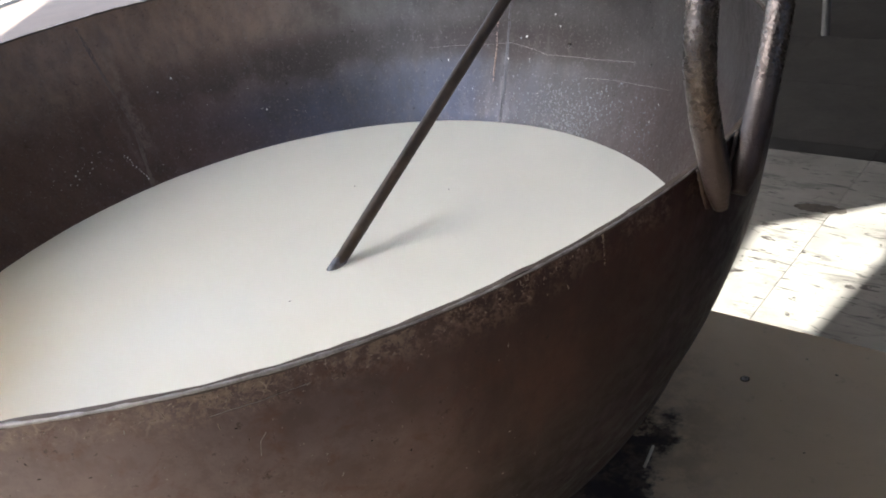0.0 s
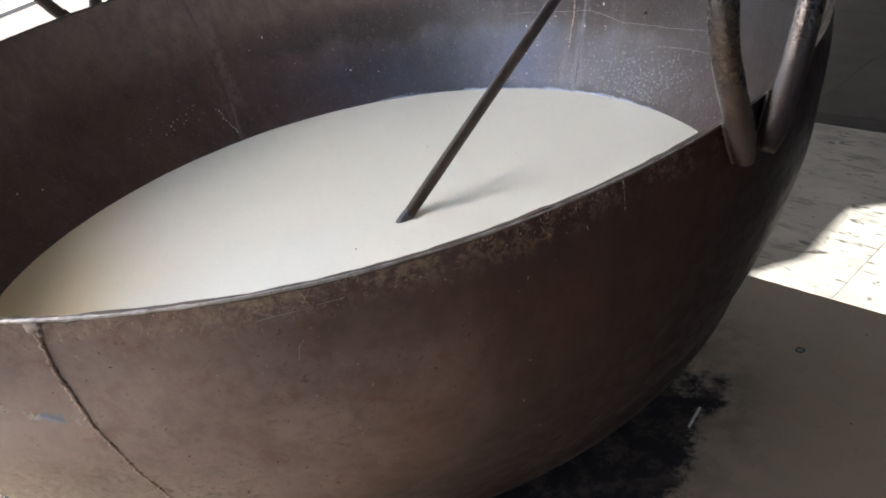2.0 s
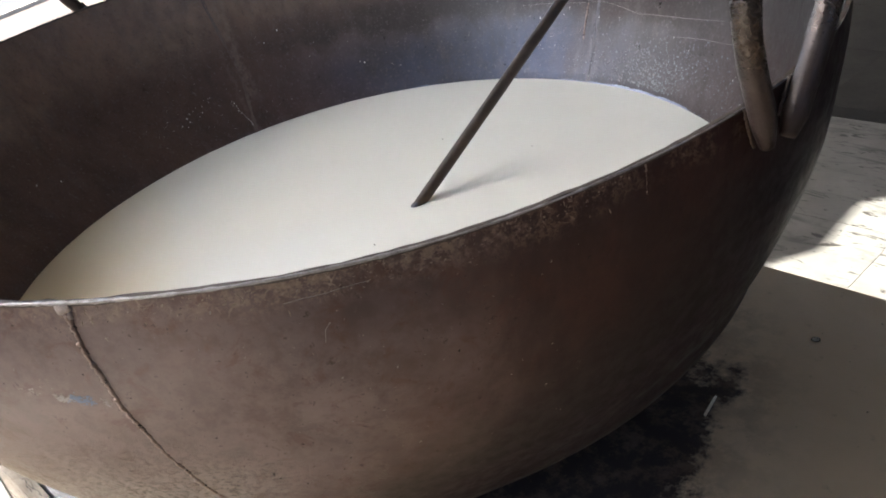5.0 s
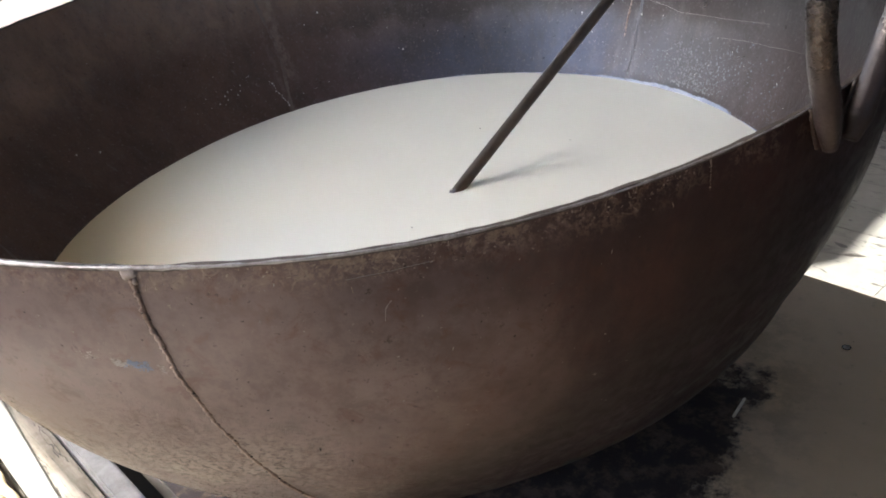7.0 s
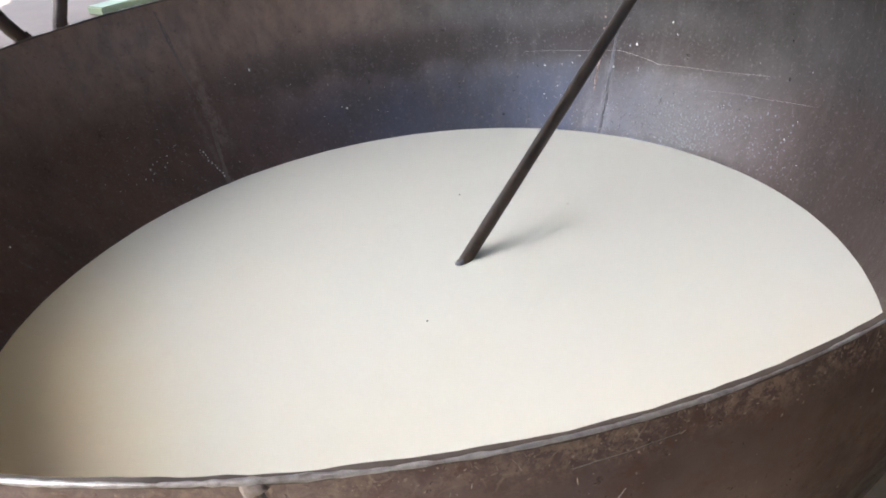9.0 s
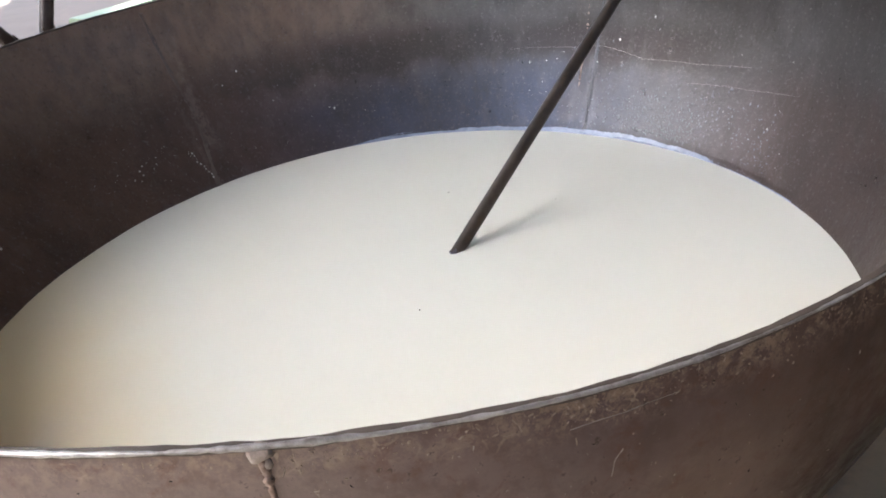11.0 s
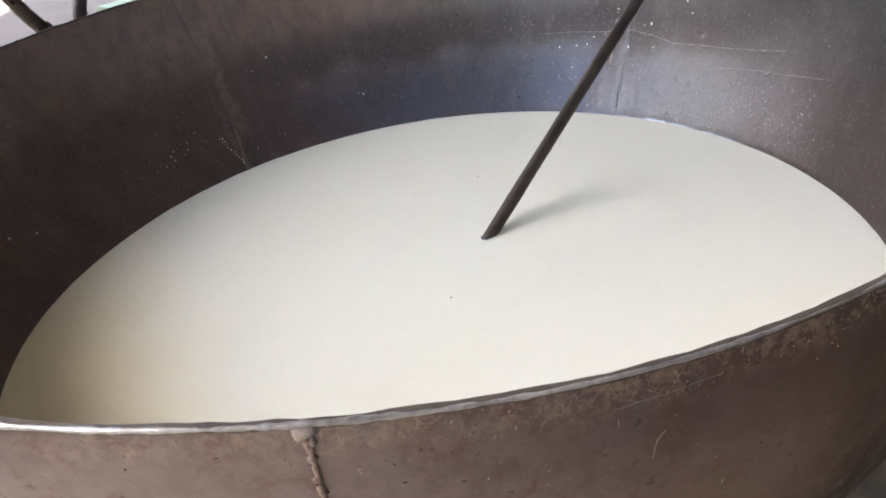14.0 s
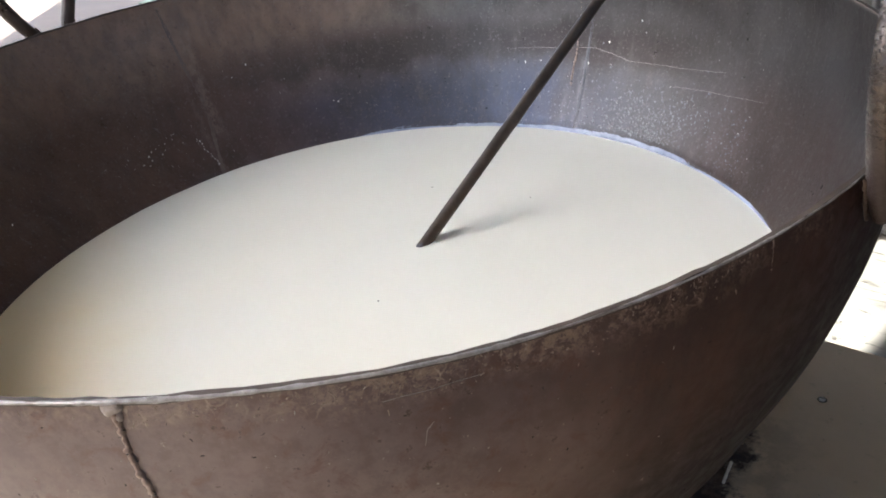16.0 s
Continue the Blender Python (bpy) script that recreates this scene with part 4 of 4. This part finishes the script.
def build_floor():
    base = slab("floor", (-30, -30, FLOOR_Z - 0.12), (30, 30, FLOOR_Z - 0.012), CEMENT, None, 0.0, "grey cement bed under the marble slabs", "floor", "structure")
    # marble slabs; joints run along and across the hearth
    s = 0.61
    shared = {}
    def tile(lo, hi, material, key):
        w, d = hi[0] - lo[0], hi[1] - lo[1]
        if key not in shared:
            bm = box(bmesh.new(), (-w / 2, -d / 2, -0.012), (w / 2, d / 2, 0.0), 0.0005)
            me = bpy.data.meshes.new("marble_slab")
            bm.to_mesh(me)
            bm.free()
            me.materials.append(material)
            shared[key] = me
        ob = new("marble_slab", shared[key])
        ob.parent = base
        ob.location = ((lo[0] + hi[0]) / 2, (lo[1] + hi[1]) / 2, FLOOR_Z)
    rows = []
    rows += [(1.605 - s * (i + 1), s) for i in range(3)]
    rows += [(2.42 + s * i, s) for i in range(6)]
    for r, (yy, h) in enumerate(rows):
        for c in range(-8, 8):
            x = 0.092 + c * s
            tile((x + 0.0005, yy + 0.0005), (x + s - 0.0005, yy + h - 0.0005), MARBLE if yy < 2.0 else SHADED_SLAB, "slab" if yy < 2.0 else "dark")
    for c in range(-8, 8):
        x = 0.092 + c * s
        tile((x + 0.0005, 1.606), (x + s - 0.0005, 2.322), MARBLE, "wide")
        tile((x + 0.001, 2.324), (x + s - 0.001, 2.418), BLACK_STONE, "strip")
    return base

def build_shed():
    # unseen roof added to block sun, its hole cut to shape the marble's patch
    H = 2.6
    gap = [(0.70, 0.90), (0.82, 1.02), (0.96, 1.05), (1.17, 1.29), (1.62, 1.27), (1.43, 1.01), (1.07, 0.73), (0.80, 0.55)]
    k = (H - FLOOR_Z) / SUN.z
    hole = [Vector((x, y, H)) + Vector((SUN.x, SUN.y, 0)) * k for x, y in gap]
    out = [TURN @ Vector((x, y, H)) for x, y in ((-4.2, -1.96), (-0.5, -1.96), (-0.5, -4.5), (4.0, -4.5), (4.0, 4.6), (-4.2, 4.6))]
    bm = bmesh.new()
    slits = [[Vector((x, y, H)) for x, y in q] for q in (((-0.27, 3.75), (-0.17, 3.72), (-0.19, 4.38), (-0.26, 4.40)), ((-0.03, 4.34), (0.24, 4.36), (0.27, 4.48), (-0.01, 4.45)))]
    for loop in (out, hole, *slits):
        vs = [bm.verts.new(p) for p in loop]
        for a, b in zip(vs, vs[1:] + vs[:1]):
            bm.edges.new((a, b))
    bmesh.ops.triangle_fill(bm, use_beauty=True, edges=bm.edges[:])
    r = bmesh.ops.extrude_face_region(bm, geom=bm.faces[:])
    for v in r["geom"]:
        if isinstance(v, bmesh.types.BMVert):
            v.co.z += 0.03
    bmesh.ops.recalc_face_normals(bm, faces=bm.faces[:])
    tagged(part("sun_block_roof", bm, TIN, None), "unseen tin roof added to shade the pan, with a sun hole and slits", "roof", kind="structure")
    # unseen walls added to cut down the light on pan and floor
    slab("wall_east", (-4.2, 4.4, FLOOR_Z), (4.0, 4.6, H), PLASTER, None, 0.0, "unseen plastered wall added to keep light out", "wall", "structure")
    slab("wall_south", (3.8, -4.5, FLOOR_Z), (4.0, 4.4, 2.1), PLASTER, None, 0.0, "unseen plastered wall added to keep light out", "wall", "structure")
    slab("wall_north", (-4.2, 2.7, FLOOR_Z), (-4.0, 4.4, H), PLASTER, None, 0.0, "unseen plastered wall added to keep light out", "wall", "structure")
    slab("wall_west", (-0.5, -4.7, FLOOR_Z), (4.0, -4.5, 1.3), PLASTER, None, 0.0, "unseen half-height wall added to limit light from behind", "wall", "structure")
    slab("wall_west", (0.45, -4.7, 1.304), (4.0, -4.5, H), PLASTER, None, 0.0, "unseen upper wall added to limit light from behind", "wall", "structure")
    # unseen wall added to block low sky light
    yard = part("sky_block_wall", box(bmesh.new(), (-3.4, -7.0, FLOOR_Z), (-3.2, 3.4, 1.25)), PLASTER, None)
    tagged(yard, "unseen low plastered wall added to block the low sky", "wall", kind="structure")
    for x, y in ((-4.05, -1.8), (-0.35, -4.4)):
        slab("roof_post", (x - 0.06, y - 0.06, FLOOR_Z), (x + 0.06, y + 0.06, H), CEMENT, None, 0.005, "square grey cement post under the added roof", "post")
    bm = bmesh.new()
    tube(bm, [Vector((2.26, 2.95, FLOOR_Z)), Vector((2.26, 2.95, 1.2)), Vector((2.26, 2.95, H))], 0.02, 16)
    tagged(part("steel_pole", bm, TIN, None), "dull grey steel pole standing in the dim shed", "pole")

def build_yard():
    """Cement yard beyond the open side: a road behind a pale kerb, and an unseen awning added to shade a strip."""
    def strip(name, outline, z0, z1, material, label, category):
        bm = bmesh.new()
        f = bm.faces.new([bm.verts.new((x, y, z0)) for x, y in outline])
        r = bmesh.ops.extrude_face_region(bm, geom=[f])
        for v in r["geom"]:
            if isinstance(v, bmesh.types.BMVert):
                v.co.z = z1
        bmesh.ops.recalc_face_normals(bm, faces=bm.faces[:])
        tagged(part(name, bm, material, None), label, category, kind="structure")
    strip("yard", [(-4.75, 4.2), (-4.48, 5.8), (-4.01, 7.3), (-3.16, 9.4), (-2.46, 14.0), (3.0, 14.0), (3.0, 7.6), (-0.4, 6.2), (-2.3, 4.2)], FLOOR_Z - 0.013, FLOOR_Z - 0.004, YARD_CEMENT, "pale worn cement yard outside the shed", "yard")
    strip("road", [(-4.62, 5.8), (-4.15, 7.3), (-3.30, 9.4), (-2.6, 14.0), (-9.0, 14.0), (-9.0, 5.8)], FLOOR_Z - 0.012, FLOOR_Z - 0.004, YARD, "strip of dark grey tarmac beyond the yard", "road")
    strip("kerb", [(-4.60, 5.8), (-4.13, 7.3), (-3.28, 9.4), (-2.58, 14.0), (-2.46, 14.0), (-3.16, 9.4), (-4.01, 7.3), (-4.48, 5.8)], FLOOR_Z - 0.012, FLOOR_Z + 0.03, PALE_KERB, "pale cream cement kerb between yard and road", "kerb")
    strip("awning", [(-5.55, 4.3), (-4.25, 4.3), (-4.25, 10.0), (-5.55, 10.0)], 2.56, 2.6, TIN, "unseen tin awning added to shade a strip of yard", "awning")
    for y in (4.4, 9.9):
        ob = part("awning_post", tube(bmesh.new(), [Vector((-5.5, y, FLOOR_Z - 0.012)), Vector((-5.5, y, 1.0)), Vector((-5.5, y, 2.56))], 0.025, 12), TIN, None)
        tagged(ob, "thin steel post carrying the added awning", "post")
    bm = box(bmesh.new(), (-6.12, 3.2, FLOOR_Z - 0.004), (-5.9, 4.6, FLOOR_Z + 0.06), 0.01)
    ob = part("mint_kerb", bm, MINT, None)
    ob.matrix_world = TURN
    tagged(ob, "pale mint painted kerb along the yard", "kerb")

ground = part("ground", box(bmesh.new(), (-300, -300, FLOOR_Z - 0.4), (300, 300, FLOOR_Z - 0.13)), CEMENT, None)
tagged(ground, "pale dusty ground reaching to the horizon", "ground", kind="structure")
pan = build_pan()
milk = build_milk()
stirring_rod = build_rod()
build_splashes()
build_platform()
build_left_edge()
build_straw()
build_stain()
build_shed()
build_yard()
build_floor()

ROD = [
    (0, 0.0456, -0.0091, 0.2671, 38.31, 33.34),
    (0.1, 0.0580, 0.0184, 0.2638, 38.70, 33.14),
    (0.2, 0.0562, 0.0473, 0.2605, 39.09, 32.94),
    (0.3, 0.0603, 0.0751, 0.2572, 39.48, 32.74),
    (0.4, 0.0580, 0.0714, 0.2539, 39.87, 32.54),
    (0.5, 0.0505, 0.0470, 0.2506, 40.26, 32.34),
    (0.6, 0.0409, 0.0324, 0.2526, 40.16, 32.34),
    (0.7, 0.0442, 0.0439, 0.2546, 40.05, 32.34),
    (0.8, 0.0508, 0.0415, 0.2566, 39.95, 32.34),
    (0.9, 0.0602, 0.0594, 0.2586, 39.85, 32.34),
    (1, 0.0629, 0.0683, 0.2606, 39.74, 32.34),
    (1.1, 0.0670, 0.0886, 0.2600, 39.47, 32.41),
    (1.2, 0.0613, 0.0768, 0.2593, 39.21, 32.49),
    (1.3, 0.0534, 0.0369, 0.2587, 38.94, 32.56),
    (1.4, 0.0483, 0.0184, 0.2580, 38.67, 32.64),
    (1.5, 0.0429, 0.0226, 0.2574, 38.40, 32.71),
    (1.6, 0.0463, 0.0563, 0.2588, 38.95, 32.64),
    (1.7, 0.0535, 0.0790, 0.2603, 39.51, 32.56),
    (1.8, 0.0579, 0.0640, 0.2617, 40.06, 32.49),
    (1.9, 0.0495, 0.0169, 0.2632, 40.62, 32.41),
    (2, 0.0500, -0.0091, 0.2646, 41.17, 32.34),
    (2.1, 0.0469, 0.0024, 0.2630, 40.79, 32.34),
    (2.2, 0.0519, 0.0222, 0.2614, 40.41, 32.34),
    (2.3, 0.0547, 0.0414, 0.2599, 40.03, 32.34),
    (2.4, 0.0586, 0.0568, 0.2583, 39.65, 32.34),
    (2.5, 0.0596, 0.0666, 0.2567, 39.27, 32.34),
    (2.6, 0.0555, 0.0476, 0.2571, 39.35, 32.34),
    (2.7, 0.0472, 0.0169, 0.2576, 39.42, 32.34),
    (2.8, 0.0427, 0.0032, 0.2580, 39.49, 32.34),
    (2.9, 0.0416, 0.0039, 0.2585, 39.56, 32.34),
    (3, 0.0489, 0.0299, 0.2589, 39.64, 32.34),
    (3.1, 0.0524, 0.0635, 0.2594, 39.53, 32.42),
    (3.2, 0.0520, 0.0653, 0.2600, 39.41, 32.50),
    (3.3, 0.0484, 0.0456, 0.2605, 39.30, 32.59),
    (3.5, 0.0431, 0.0111, 0.2616, 39.08, 32.75),
    (3.7, 0.0496, 0.0229, 0.2616, 39.16, 32.34),
    (3.9, 0.0593, 0.0563, 0.2613, 39.23, 32.50),
    (4.25, 0.0454, 0.0120, 0.2615, 39.37, 32.50),
    (4.6, 0.0588, 0.0607, 0.2592, 39.50, 32.50),
    (4.95, 0.0443, 0.0214, 0.2574, 39.64, 32.50),
    (5.3, 0.0577, 0.0666, 0.2565, 39.77, 32.50),
    (5.6, 0.0438, 0.0259, 0.2553, 39.89, 32.50),
    (5.8, 0.0446, 0.0320, 0.2548, 39.96, 32.34),
    (5.9, 0.0512, 0.0540, 0.2546, 40.00, 32.39),
    (6, 0.0569, 0.0691, 0.2545, 40.04, 32.43),
    (6.1, 0.0571, 0.0769, 0.2568, 40.10, 32.41),
    (6.2, 0.0496, 0.0666, 0.2591, 40.16, 32.39),
    (6.3, 0.0404, 0.0379, 0.2614, 40.22, 32.38),
    (6.4, 0.0389, 0.0080, 0.2637, 40.28, 32.36),
    (6.5, 0.0480, 0.0030, 0.2660, 40.34, 32.34),
    (6.6, 0.0563, 0.0286, 0.2648, 39.84, 32.48),
    (6.7, 0.0684, 0.0667, 0.2636, 39.34, 32.62),
    (6.8, 0.0705, 0.0798, 0.2625, 38.83, 32.76),
    (6.9, 0.0631, 0.0598, 0.2613, 38.33, 32.90),
    (7, 0.0470, 0.0257, 0.2601, 37.83, 33.04),
    (7.1, 0.0427, 0.0183, 0.2598, 38.21, 32.90),
    (7.2, 0.0424, 0.0285, 0.2596, 38.59, 32.76),
    (7.3, 0.0468, 0.0467, 0.2593, 38.96, 32.62),
    (7.4, 0.0554, 0.0678, 0.2591, 39.34, 32.48),
    (7.5, 0.0652, 0.0783, 0.2588, 39.72, 32.34),
    (7.6, 0.0556, 0.0667, 0.2593, 39.60, 32.34),
    (7.7, 0.0425, 0.0221, 0.2598, 39.49, 32.34),
    (8, 0.0454, 0.0279, 0.2614, 39.14, 32.34),
    (8.2, 0.0657, 0.0492, 0.2642, 39.30, 32.51),
    (8.3, 0.0655, 0.0423, 0.2656, 39.37, 32.60),
    (8.5, 0.0352, -0.0039, 0.2684, 39.53, 32.77),
    (8.7, 0.0459, 0.0220, 0.2661, 39.39, 32.34),
    (8.9, 0.0551, 0.0546, 0.2640, 39.26, 32.50),
    (9.25, 0.0389, 0.0139, 0.2606, 39.03, 32.50),
    (9.6, 0.0557, 0.0593, 0.2615, 38.80, 32.50),
    (9.95, 0.0384, 0.0104, 0.2631, 38.57, 32.50),
    (10.3, 0.0562, 0.0549, 0.2632, 38.34, 32.50),
    (10.62, 0.0363, 0.0095, 0.2635, 38.13, 32.50),
    (10.8, 0.0354, 0.0090, 0.2635, 38.01, 32.34),
    (10.9, 0.0424, 0.0329, 0.2631, 37.94, 32.59),
    (11, 0.0574, 0.0564, 0.2626, 37.88, 32.84),
    (11.1, 0.0557, 0.0539, 0.2631, 38.05, 32.74),
    (11.2, 0.0480, 0.0361, 0.2635, 38.23, 32.64),
    (11.3, 0.0283, 0.0003, 0.2640, 38.40, 32.54),
    (11.4, 0.0280, -0.0008, 0.2644, 38.58, 32.44),
    (11.5, 0.0394, 0.0191, 0.2649, 38.75, 32.34),
    (11.6, 0.0465, 0.0263, 0.2645, 38.74, 32.39),
    (11.7, 0.0583, 0.0407, 0.2641, 38.73, 32.44),
    (11.8, 0.0586, 0.0432, 0.2637, 38.72, 32.50),
    (11.9, 0.0548, 0.0438, 0.2633, 38.71, 32.55),
    (12, 0.0459, 0.0280, 0.2629, 38.69, 32.60),
    (12.1, 0.0380, 0.0025, 0.2626, 38.65, 32.68),
    (12.2, 0.0359, 0.0024, 0.2623, 38.61, 32.76),
    (12.3, 0.0417, 0.0319, 0.2620, 38.57, 32.84),
    (12.4, 0.0477, 0.0498, 0.2617, 38.53, 32.92),
    (12.5, 0.0586, 0.0574, 0.2614, 38.49, 33.00),
    (12.6, 0.0550, 0.0396, 0.2621, 38.56, 32.87),
    (12.8, 0.0368, 0.0212, 0.2636, 38.70, 32.60),
    (13, 0.0415, 0.0205, 0.2650, 38.84, 32.34),
    (13.2, 0.0472, 0.0615, 0.2654, 38.83, 32.32),
    (13.3, 0.0444, 0.0571, 0.2655, 38.82, 32.30),
    (13.4, 0.0438, 0.0325, 0.2657, 38.81, 32.29),
    (13.5, 0.0370, 0.0128, 0.2659, 38.80, 32.28),
    (13.7, 0.0433, 0.0328, 0.2642, 38.70, 32.30),
    (13.8, 0.0530, 0.0474, 0.2634, 38.64, 32.32),
    (14, 0.0587, 0.0562, 0.2617, 38.54, 32.34),
    (14.2, 0.0408, 0.0076, 0.2607, 38.04, 32.46),
    (14.3, 0.0375, 0.0094, 0.2601, 37.79, 32.51),
    (14.5, 0.0465, 0.0467, 0.2591, 37.29, 32.63),
    (14.6, 0.0565, 0.0521, 0.2601, 37.60, 32.57),
    (14.7, 0.0560, 0.0517, 0.2611, 37.91, 32.51),
    (14.8, 0.0486, 0.0459, 0.2622, 38.22, 32.46),
    (15, 0.0403, 0.0154, 0.2642, 38.84, 32.34),
    (15.2, 0.0404, 0.0301, 0.2643, 39.15, 32.34),
    (15.3, 0.0462, 0.0429, 0.2644, 39.31, 32.34),
    (15.5, 0.0519, 0.0377, 0.2645, 39.63, 32.34),
    (15.7, 0.0367, 0.0138, 0.2617, 38.88, 32.53),
    (15.8, 0.0369, 0.0181, 0.2603, 38.50, 32.63),
    (16, 0.0541, 0.0595, 0.2575, 37.75, 32.82),
]


# the milk laps in the pan: t, rise, tilt about x and y in degrees
LAP = [
    (0.0, 0.0072, -0.78, -0.38),
    (0.5, -0.0095, 0.29, -0.06),
    (1.0, 0.0020, -1.11, -0.04),
    (1.5, -0.0027, 0.49, 0.01),
    (2.0, 0.0046, -0.87, -0.13),
    (2.5, -0.0033, 0.01, -0.56),
    (3.0, -0.0006, -1.09, -0.20),
    (3.5, 0.0016, 0.01, 0.03),
    (4.2, 0.0020, -0.95, -0.20),
    (5.0, -0.0030, 0.40, -0.10),
    (6.0, -0.0060, 0.48, -0.11),
    (6.5, 0.0062, -0.89, -0.42),
    (7.0, 0.0001, 0.07, 0.39),
    (7.5, -0.0010, -0.18, -0.26),
    (8.0, 0.0016, -0.39, 0.21),
    (8.5, 0.0086, -0.82, -0.14),
    (9.3, 0.0, 0.30, -0.10),
    (10.1, 0.0040, -0.60, 0.10),
    (11.0, 0.0036, -0.97, 0.47),
    (11.5, 0.0048, 0.24, -0.06),
    (12.0, 0.0045, -0.85, -0.05),
    (12.5, 0.0013, 0.07, -0.07),
    (13.0, 0.0055, -0.70, -0.25),
    (13.5, 0.0060, -0.20, 0.20),
    (14.0, 0.0017, -0.03, 0.03),
    (14.5, -0.0003, -0.72, 0.75),
    (15.0, 0.0041, 0.31, 0.13),
    (15.5, 0.0055, -0.80, 0.03),
    (16.0, -0.0023, -0.22, 0.24),
]

def motions():
    walk(milk, [(t, pose(0, 0, MILK_Z + up, rx, ry, 0)) for t, up, rx, ry in LAP])
    # the rod rides up through the milk on the near half of each stroke
    rise = lambda y: max(0.0, min(0.015, (0.024 - y) * 0.6))
    walk(stirring_rod, [(t, pose(x, y, z, 0, 90 - up, az) @ pose(0, 0, rise(y))) for t, x, y, z, az, up in ROD])

motions()
